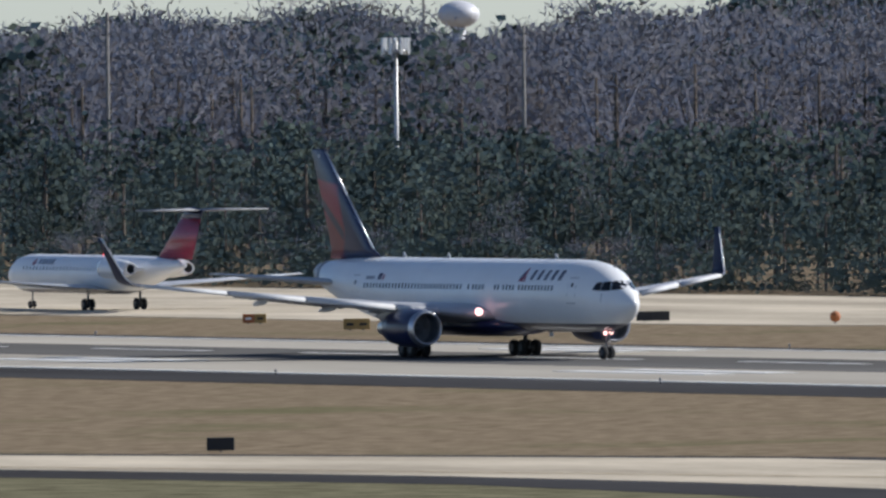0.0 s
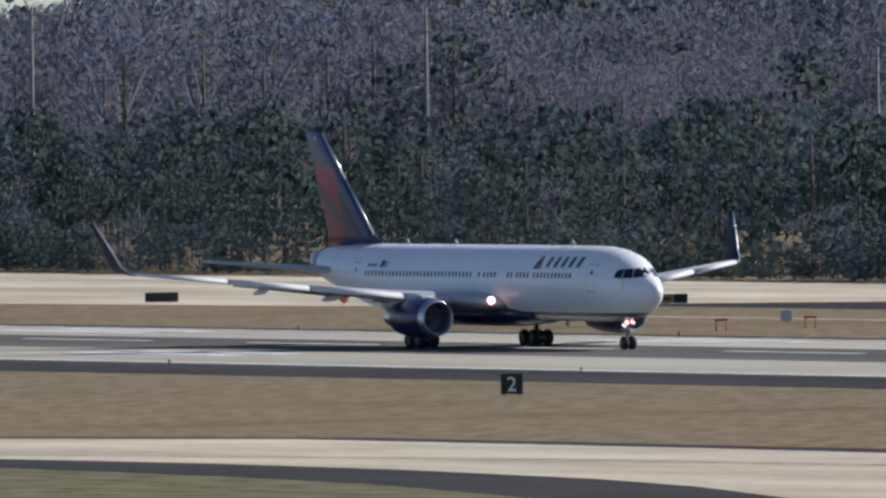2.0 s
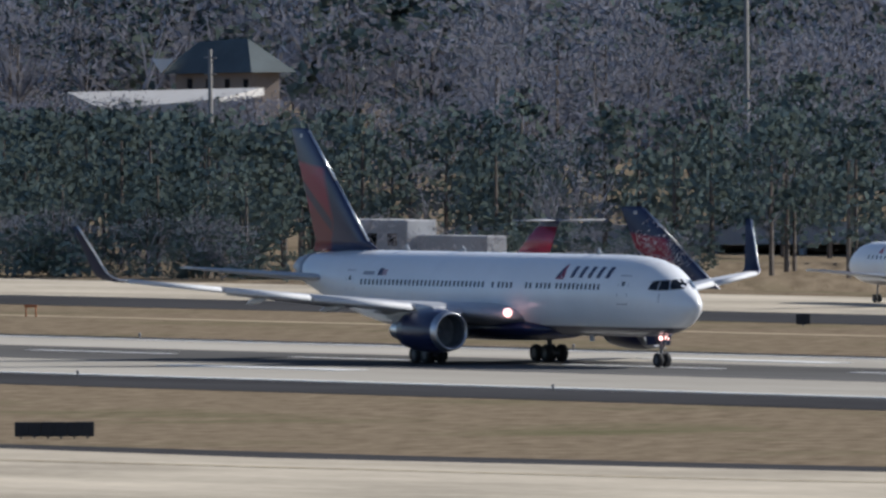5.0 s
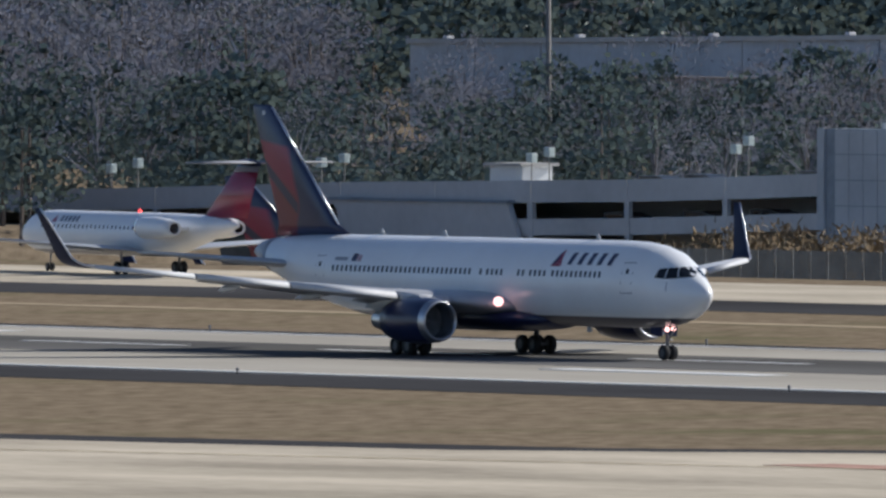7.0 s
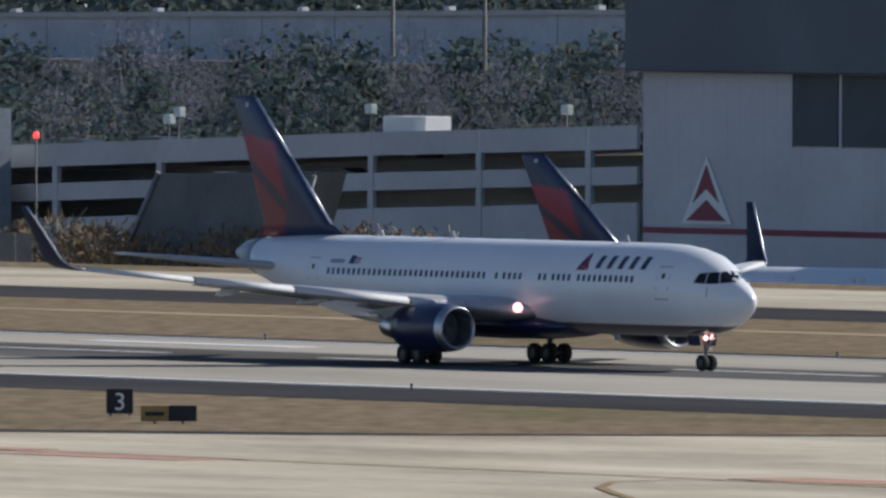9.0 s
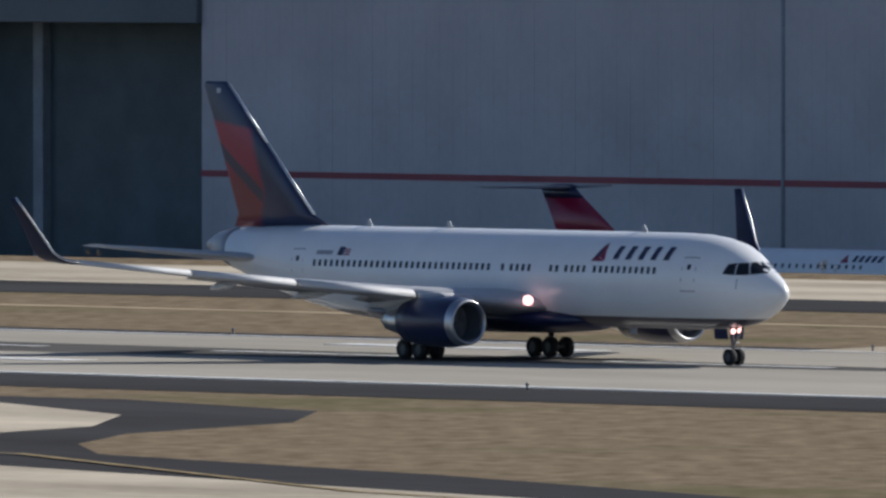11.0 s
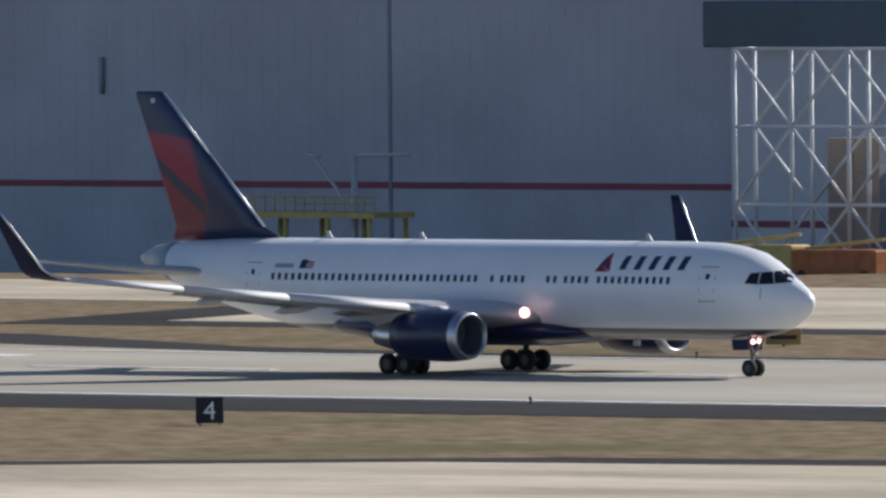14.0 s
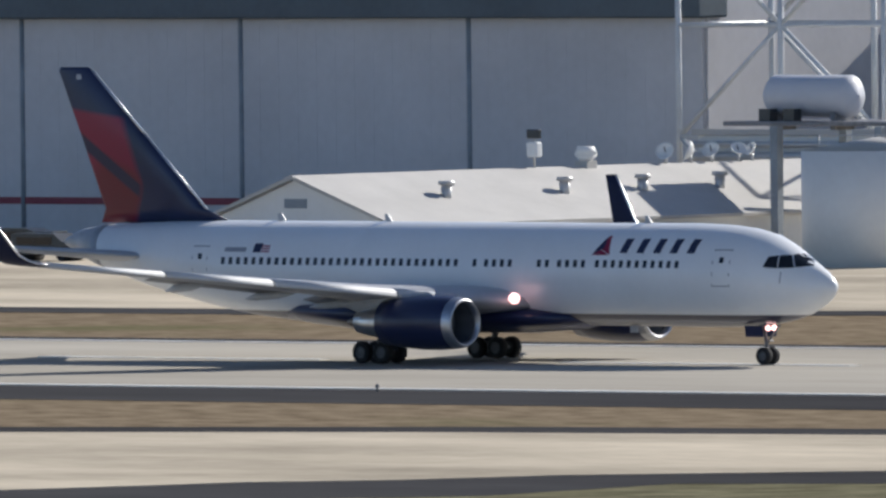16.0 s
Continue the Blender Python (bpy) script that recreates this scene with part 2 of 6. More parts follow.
def box(bm, x0, x1, y0, y1, z0, z1, bevel=0.0):
    vs = [bm.verts.new(p) for p in ((x0, y0, z0), (x1, y0, z0), (x1, y1, z0), (x0, y1, z0), (x0, y0, z1), (x1, y0, z1), (x1, y1, z1), (x0, y1, z1))]
    fs = [bm.faces.new([vs[i] for i in q]) for q in ((3, 2, 1, 0), (4, 5, 6, 7), (0, 1, 5, 4), (1, 2, 6, 5), (2, 3, 7, 6), (3, 0, 4, 7))]
    if bevel:
        es = list({e for f in fs for e in f.edges})
        bmesh.ops.bevel(bm, geom=es, offset=bevel, segments=2, affect="EDGES", profile=0.5)
    return bm


def boxed(*a, **k):
    return box(bmesh.new(), *a, **k)


def rod(bm, a, b, r0, r1=None, n=8, smooth=True):
    a, b = Vector(a), Vector(b)
    r1 = r0 if r1 is None else r1
    q = (b - a).to_track_quat("Z", "Y")
    rings = []
    for p, r in ((a, r0), (b, r1)):
        rings.append([bm.verts.new(p + q @ Vector((r * math.cos(2 * math.pi * i / n), r * math.sin(2 * math.pi * i / n), 0))) for i in range(n)])
    for i in range(n):
        f = bm.faces.new((rings[0][i], rings[0][(i + 1) % n], rings[1][(i + 1) % n], rings[1][i]))
        f.smooth = smooth
    bm.faces.new(rings[0][::-1]), bm.faces.new(rings[1])
    return bm


def rods(*items, n=8):
    bm = bmesh.new()
    for it in items:
        rod(bm, *it, n=n)
    return bm


def loft(bm, rings, cap=True, closed=True):
    """Skin over rings of equal length."""
    vs = [[bm.verts.new(p) for p in ring] for ring in rings]
    n = len(vs[0])
    for a, b in zip(vs, vs[1:]):
        for i in range(n if closed else n - 1):
            j = (i + 1) % n
            f = bm.faces.new((a[i], a[j], b[j], b[i]))
            f.smooth = True
    if cap:
        bm.faces.new(vs[0][::-1]), bm.faces.new(vs[-1])
    return bm


def lathe(bm, profile, axis_y, axis_z, n=36):
    """Turns (x, radius) about a line along x."""
    return loft(bm, [[(x, axis_y + r * math.sin(2 * math.pi * i / n), axis_z + r * math.cos(2 * math.pi * i / n)) for i in range(n)] for x, r in profile], cap=False)


def prism(bm, outline, axis, lo, hi):
    """An outline in two axes pushed along the third."""
    def at(p, h):
        q = list(p)
        q.insert(axis, h)
        return q
    a = [bm.verts.new(at(p, lo)) for p in outline]
    b = [bm.verts.new(at(p, hi)) for p in outline]
    n = len(a)
    for i in range(n):
        bm.faces.new((a[i], a[(i + 1) % n], b[(i + 1) % n], b[i]))
    bm.faces.new(a[::-1]), bm.faces.new(b)
    bmesh.ops.recalc_face_normals(bm, faces=bm.faces)
    return bm


def mirrored(bm):
    c = bm.copy()
    bmesh.ops.scale(c, vec=(1, -1, 1), verts=c.verts)
    bmesh.ops.reverse_faces(c, faces=c.faces)
    return c


def airfoil(chord, thick, n=14):
    """x forward from the leading edge at 0 to -chord, z about the chord line."""
    top, bot = [], []
    for i in range(n + 1):
        u = 0.5 * (1 - math.cos(math.pi * i / n))
        y = 5 * thick * (0.2969 * math.sqrt(u) - 0.126 * u - 0.3516 * u * u + 0.2843 * u**3 - 0.1015 * u**4)
        top.append((-u * chord, y * chord * 1.1))
        bot.append((-u * chord, -y * chord * 0.85))
    return top + bot[-2:0:-1]


def surface(bm, sections):
    """A wing: sections of (leading edge x, y, z, chord, thickness, lean of the section in degrees)."""
    rings = []
    for x, y, z, c, t, lean in sections:
        a = radians(lean)
        rings.append([(x + u, y - w * math.sin(a), z + w * math.cos(a)) for u, w in airfoil(c, t)])
    return loft(bm, rings)


class Hull:
    """A fuselage given by rows of (distance behind the nose, top, bottom, half width)."""

    def __init__(self, nose, rows):
        self.nose, self.rows = nose, np.array(rows)

    def at(self, x):
        s = self.nose - x
        return [float(np.interp(s, self.rows[:, 0], self.rows[:, k])) for k in (1, 2, 3)]

    def point(self, x, phi, side, out=0.0):
        t, b, w = self.at(x)
        return Vector((x, side * (w + out) * math.sin(phi), (t + b) / 2 + ((t - b) / 2 + out) * math.cos(phi)))

    def phi(self, x, z):
        t, b, w = self.at(x)
        return math.acos(max(-1, min(1, (z - (t + b) / 2) / ((t - b) / 2))))

    def skin(self, bm, n=40):
        rings = []
        for s, t, b, w in self.rows:
            rings.append([(self.nose - s, w * math.sin(2 * math.pi * i / n), (t + b) / 2 + (t - b) / 2 * math.cos(2 * math.pi * i / n)) for i in range(n)])
        return loft(bm, rings)

    def patch(self, bm, corners, side, out=0.006, n=4):
        """A patch on the skin: corners (x, z) in order round it."""
        (a, b, c, d) = corners
        grid = []
        for i in range(n + 1):
            u, row = i / n, []
            for j in range(n + 1):
                v = j / n
                x = (a[0] * (1 - u) + b[0] * u) * (1 - v) + (d[0] * (1 - u) + c[0] * u) * v
                z = (a[1] * (1 - u) + b[1] * u) * (1 - v) + (d[1] * (1 - u) + c[1] * u) * v
                row.append(bm.verts.new(self.point(x, self.phi(x, z), side, out)))
            grid.append(row)
        for i in range(n):
            for j in range(n):
                q = (grid[i][j], grid[i + 1][j], grid[i + 1][j + 1], grid[i][j + 1])
                f = bm.faces.new(q if side < 0 else q[::-1])
                f.smooth = True
        return bm


# ---------- the ground ----------
def terrain(x, y):
    """Flat field; beyond the far taxiway a low ridge and behind it the sunken ramp of the hangars."""
    def step(v, a, b):
        u = min(1, max(0, (v - a) / (b - a)))
        return u * u * (3 - 2 * u)
    w = step(x, -1690, -1650) * (1 - step(x, -985, -940))
    z = -float(np.interp(x, (-1500, -1400, -1345, -1310, -1235, -1220), (9.7, 7.4, 7.3, 9.8, 9.8, 4.6))) * w * step(y, 953, 972) * (1 - step(y, 1060, 1160)) + 0.15 * w * step(y, 940, 950) * (1 - step(y, 953, 962))
    return z


def lattice(xs, ys, z):
    vs = [(x, y, z(x, y)) for y in ys for x in xs]
    n = len(xs)
    fs = [(j * n + i, j * n + i + 1, (j + 1) * n + i + 1, (j + 1) * n + i) for j in range(len(ys) - 1) for i in range(n - 1)]
    me = bpy.data.meshes.new("ground")
    me.from_pydata(vs, [], fs)
    return me


gx = [-6000, -4000, -2500] + list(range(-1720, -880, 10)) + [-700, -400, 0, 800, 2500, 5000]
gy = [-3000, -800, -200, 300, 550, 700, 800, 900, 930, 938] + list(range(940, 980, 2)) + list(range(980, 1180, 15)) + [1400, 2000, 3000, 5000]
me = lattice(gx, gy, terrain)
me.materials.append(dry_grass)
for p in me.polygons:
    p.use_smooth = True
tagged(new("ground", me), "dry winter grass of an airfield, tan and patchy", "ground", kind="structure")


def sheet(name, outline, z, mat, label, category="pavement", thick=0.3):
    bm = bmesh.new()
    prism(bm, outline, 2, z - thick, z)
    return solo(name, bm, mat, label, category, kind="structure")


def band(name, a, b, z, mat, label, category):
    """A strip of paving between two rows of points."""
    bm = bmesh.new()
    va, vb = [bm.verts.new((*p, z)) for p in a], [bm.verts.new((*p, z)) for p in b]
    wa, wb = [bm.verts.new((*p, z - 0.3)) for p in a], [bm.verts.new((*p, z - 0.3)) for p in b]
    for i in range(len(a) - 1):
        bm.faces.new((va[i], va[i + 1], vb[i + 1], vb[i])), bm.faces.new((wa[i + 1], wa[i], va[i], va[i + 1])[::-1]), bm.faces.new((wb[i], wb[i + 1], vb[i + 1], vb[i])[::-1])
    bmesh.ops.recalc_face_normals(bm, faces=bm.faces)
    return solo(name, bm, mat, label, category, kind="structure")


X0, X1 = -3000, 800
R = RUNWAY_Y
sheet("runway", [(X0, R - 42.4), (X1, R - 42.4), (X1, R + 28), (X0, R + 28)], 0.05, concrete, "pale grooved concrete runway with dark rubber streaks", "runway")
sheet("runway_rubber", [(X0, R - 16), (-1150, R - 15), (-1000, R - 9), (-900, R + 0), (-960, R + 4), (-1150, R + 9), (X0, R + 7)], 0.075, worn_concrete, "dark rubber-worn centre of the runway", "runway", thick=0.02)
sheet("runway_shoulder_near", [(X0, R - 61), (X1, R - 61), (X1, R - 42.4), (X0, R - 42.4)], 0.03, asphalt, "dark asphalt runway shoulder", "shoulder")
sheet("runway_shoulder_far", [(X0, R + 28), (X1, R + 28), (X1, R + 33), (X0, R + 33)], 0.03, asphalt, "dark asphalt runway shoulder", "shoulder")
sheet("taxiway_far", [(X0, 898), (X1, 898), (X1, 942), (X0, 942)], 0.04, apron_concrete, "pale concrete taxiway beside the runway", "taxiway")
sheet("taxiway_far_shoulder", [(-1640, 874), (-1016, 874), (-1040, 898), (-1640, 898)], 0.03, asphalt, "dark asphalt taxiway shoulder", "shoulder")
sheet("apron_west", [(X0, 853), (-1690, 853), (-1620, 860), (-1580, 898), (X0, 898)], 0.04, apron_concrete, "pale concrete apron beside the woods", "apron")
sheet("apron_east", [(-905, 898), (-885, 858), (-700, 858), (-640, 878), (X1, 878), (X1, 898)], 0.045, apron_concrete, "pale concrete apron widening beside the taxiway", "apron")
sheet("apron_east_shoulder", [(-912, 890), (-892, 849), (-697, 849), (-637, 869), (X1, 869), (X1, 878), (-640, 878), (-700, 858), (-885, 858), (-905, 894)], 0.035, asphalt, "dark asphalt strip beside the apron", "shoulder")
sheet("connector", [(-1040, 898), (-1001, 864), (-990, 846), (-984, 830), (-972, 801), (-815, 801), (-835, 806), (-865, 815), (-895, 824), (-925, 832), (-950, 846), (-975, 883), (-985, 898)], 0.048, apron_concrete, "pale concrete taxiway link to the runway", "taxiway")
sheet("connector_shoulder", [(-950, 846), (-925, 832), (-895, 824), (-865, 815), (-835, 806), (-815, 801), (-795, 801.5), (-795, 805), (-830, 812), (-868, 830), (-915, 836), (-944, 849), (-971, 883), (-975, 883)], 0.035, asphalt, "dark asphalt fillet beside the runway", "shoulder")
band("dirt_track", [(-1560, 846), (-1300, 847), (-960, 846)], [(-1560, 849.5), (-1300, 851), (-960, 849)], 0.02, track_tan, "thin pale worn track through the grass", "track")
sheet("apron_hangar", [(-900, 942), (X1, 942), (X1, 1005), (-900, 1005)], 0.04, apron_concrete, "pale concrete apron before the hangars", "apron")
near_far_edge = [(-3000, 300), (-1600, 420), (-1216, 592), (-1187, 607), (-1165, 617), (-1120, 619), (-1060, 619), (-1030, 624), (-980, 634), (-945, 662), (-928, 688), (-905, 690), (-878, 678), (-861, 663), (-849, 643), (-835, 629), (-819, 618), (-780, 608), (-735, 597), (-702, 612), (-675, 632), (-653, 650), (-602, 660), (-556, 676), (-300, 720), (X1, 720)]
near_near_edge = [(X1, 664), (-440, 652), (-498, 639), (-509, 629), (-512, 621), (-517, 616), (-521, 603), (-560, 560), (-600, 470), (-900, 470), (-950, 535), (-999, 560), (-1039, 574), (-1059, 579), (-1089, 583), (-1113, 584), (-1141, 582), (-1183, 573), (-1600, 400), (-3000, 270)]
sheet("taxiway_near", near_far_edge + near_near_edge, 0.05, apron_concrete, "wide pale concrete taxiway with tan stains", "taxiway")
band("taxiway_edge_strip", near_far_edge[1:], [(x, y + (13 if -880 < x < -770 else 5 if x < -1110 else 9)) for x, y in near_far_edge[1:]], 0.03, asphalt, "dark asphalt strip along the taxiway", "shoulder")
sheet("taxiway_near_shoulder", [(-900, 470), (-950, 535), (-999, 560), (-1039, 574), (-1059, 579), (-1089, 583), (-1113, 584), (-1141, 582), (-1183, 573), (-1600, 400), (-1600, 388), (-1180, 559), (-1164, 564), (-1122, 573), (-1084, 570), (-1059, 566), (-1030, 558), (-1011, 552), (-965, 525), (-920, 470)], 0.03, asphalt, "dark asphalt taxiway shoulder", "shoulder")
sheet("taxiway_near_shoulder_east", [(-440, 652), (-498, 639), (-509, 629), (-512, 621), (-517, 616), (-521, 603), (-560, 560), (-600, 470), (-585, 470), (-545, 555), (-506, 595), (-495, 606), (-497, 622), (-486, 626), (-440, 636)], 0.03, asphalt, "dark asphalt taxiway shoulder", "shoulder")
sheet("grass_corner", [(-585, 470), (-545, 555), (-506, 595), (-495, 606), (-497, 622), (-486, 626), (-440, 636), (-400, 600), (-400, 470)], 0.016, green_grass, "greener mown grass inside the taxiway bend", "grass", thick=0.01)
sheet("grass_near", [(-1600, 388), (-1180, 559), (-1164, 564), (-1122, 573), (-1084, 570), (-1059, 566), (-1030, 558), (-1011, 552), (-965, 525), (-920, 470), (-920, 300), (-1600, 200)], 0.015, green_grass, "greener mown grass beside the taxiway", "grass", thick=0.01)
# painted lines
bm = bmesh.new()
box(bm, X0, X1, R - 42.1, R - 41.0, 0.04, 0.09)
solo("runway_edge_line", bm, mark_white, "white painted runway edge line", "marking", kind="structure")
bm = bmesh.new()
box(bm, X0, X1, R + 26.6, R + 27.4, 0.04, 0.09)
solo("runway_edge_line", bm, mark_white, "white painted runway edge line", "marking", kind="structure")


def bar(x0, x1, y, w, mat=mark_white, label="white painted runway bar"):
    solo("runway_bar", boxed(x0, x1, y - w / 2, y + w / 2, 0.05, 0.094), mat, label, "marking", "runway touchdown bars", "structure")


for x in (-1530, -1434, -1290, -1140, -990, -840):
    for s in (-1, 1):
        for j in range(2 if x < -1400 else 1):
            bar(x - 12, x + 12, R + s * (21 + 5 * j) - (0 if s < 0 else 4), 2.6)
for i in range(60):
    bar(-2200 + i * 36.6, -2200 + i * 36.6 + 20, R, 0.9)
def ribbon(pts, w, z=0.1):
    bm = bmesh.new()
    pts = [Vector((*p, z)) for p in pts]
    rows = []
    for i, p in enumerate(pts):
        t = (pts[min(i + 1, len(pts) - 1)] - pts[max(i - 1, 0)]).normalized()
        n = Vector((-t.y, t.x, 0)) * w / 2
        rows.append((bm.verts.new(p - n), bm.verts.new(p + n)))
    for a, b in zip(rows, rows[1:]):
        bm.faces.new((a[0], b[0], b[1], a[1]))
    return bm


solo("taxi_line", ribbon([(-1200, 572), (-1100, 600), (-1000, 612), (-926, 630.5), (-881, 629.7), (-820, 627), (-760, 600), (-700, 585)], 0.6), mark_yellow, "worn tan taxiway centre line", "marking", kind="structure")
solo("taxi_line", ribbon([(-834, 626.6), (-850, 629.4), (-859, 629.6), (-864, 627.5), (-862, 622), (-854, 615.5), (-846, 610.5), (-836, 604.5), (-826, 599), (-806, 590)], 0.5), mark_yellow, "worn tan curved taxiway line", "marking", kind="structure")
for x0, x1, y in ((-944, -926, 631.4), (-921, -905, 628.6), (-864, -852, 632.5)):
    solo("red_marking", boxed(x0, x1, y - 2.2, y + 2.2, 0.05, 0.085), mark_red, "faded red holding position paint", "marking", kind="structure")


# ---------- the rolling airliner ----------
def wheel(r, w, parent, name="wheel"):
    bm = bmesh.new()
    prof = [(-w / 2, r * 0.55), (-w / 2, r * 0.88), (-w * 0.36, r * 0.98), (0, r), (w * 0.36, r * 0.98), (w / 2, r * 0.88), (w / 2, r * 0.55)]
    n = 28
    loft(bm, [[(q * math.sin(2 * math.pi * i / n), x, q * math.cos(2 * math.pi * i / n)) for i in range(n)] for x, q in prof], cap=False)
    t = part(name, bm, rubber, parent, "black rubber tyre")
    bm = bmesh.new()
    prof = [(-w * 0.42, 0.02), (-w * 0.42, r * 0.3), (-w * 0.3, r * 0.5), (-w * 0.48, r * 0.57), (w * 0.48, r * 0.57), (w * 0.3, r * 0.5), (w * 0.42, r * 0.3), (w * 0.42, 0.02)]
    loft(bm, [[(q * math.sin(2 * math.pi * i / 16), x, q * math.cos(2 * math.pi * i / 16)) for i in range(16)] for x, q in prof])
    part("rim", bm, rim_dark, t, "dark metal rim")
    return t


WHEELS = []
BIG = Hull(27.45, [
    (0, 4.15, 4.0, 0.07), (0.1, 4.38, 3.78, 0.28), (0.35, 4.66, 3.5, 0.52), (0.8, 4.98, 3.16, 0.79), (1.3, 5.28, 2.88, 1.05), (1.9, 5.64, 2.62, 1.33), (2.6, 6.08, 2.4, 1.6), (3.3, 6.47, 2.25, 1.84),
    (4.2, 6.86, 2.12, 2.1), (5.5, 7.14, 2.02, 2.3), (7, 7.3, 1.96, 2.45), (9, 7.36, 1.95, 2.515), (18, 7.36, 1.95, 2.515), (28, 7.36, 1.95, 2.515), (34, 7.36, 1.97, 2.515), (37, 7.36, 2.06, 2.5), (40, 7.36, 2.35, 2.46),
    (43, 7.35, 2.85, 2.34), (46, 7.3, 3.5, 2.08), (48.5, 7.2, 4.15, 1.72), (51, 7.02, 4.9, 1.22), (52.2, 6.85, 5.35, 0.8), (53.0, 6.55, 5.75, 0.42), (53.2, 6.4, 5.95, 0.2)])


def fin_material():
    """Navy tail with a red field and a darker red fold that sweep across it."""
    m = material("tail_livery", NAVY, 0.3, 0, 0.2, 0.4, 4)
    t = m.node_tree
    b = t.nodes["Principled BSDF"]
    base = b.inputs["Base Color"].links[0].from_socket
    c, s = t.nodes.new("ShaderNodeTexCoord"), t.nodes.new("ShaderNodeSeparateXYZ")
    t.links.new(c.outputs["Object"], s.inputs[0])

    def line(kx, kz, k0, soft=0.12):
        """1 where kx x + kz z + k0 > 0."""
        a, d, r = t.nodes.new("ShaderNodeMath"), t.nodes.new("ShaderNodeMath"), t.nodes.new("ShaderNodeMapRange")
        a.operation = d.operation = "MULTIPLY_ADD"
        a.inputs[1].default_value, a.inputs[2].default_value = kx, k0
        d.inputs[1].default_value = kz
        t.links.new(s.outputs[0], a.inputs[0]), t.links.new(s.outputs[2], d.inputs[0]), t.links.new(a.outputs[0], d.inputs[2])
        r.inputs[1].default_value, r.inputs[2].default_value = -soft, soft
        t.links.new(d.outputs[0], r.inputs[0])
        return r.outputs[0]

    def both(p, q, op="MULTIPLY"):
        k = t.nodes.new("ShaderNodeMath")
        k.operation = op
        t.links.new(p, k.inputs[0]), t.links.new(q, k.inputs[1])
        return k.outputs[0]

    def paint(under, mask, color):
        k = t.nodes.new("ShaderNodeMix")
        k.data_type = "RGBA"
        t.links.new(mask, k.inputs["Factor"]), t.links.new(under, k.inputs["A"])
        k.inputs["B"].default_value = (*color, 1)
        return k.outputs["Result"]

    # below the navy cap, behind a line that runs down parallel to the leading edge and then curls aft
    field = both(line(-0.12, -1, 10.2), both(line(-1, -0.4, -16.8, 0.25), line(-1, 0.36, -23.7, 0.25)))
    out = paint(base, field, RED)
    fold = both(field, both(line(1.0, -0.72, 31.2, 0.5), line(-0.35, -1, 2.6, 0.3)))
    out = paint(out, fold, (0.17, 0.012, 0.022))
    shade = both(field, both(line(-0.62, -1.0, -3.5, 0.08), line(0.62, 1.0, 4.25, 0.08)))
    out = paint(out, shade, (0.02, 0.015, 0.05))
    t.links.new(out, b.inputs["Base Color"])
    return m


tail_paint = fin_material()


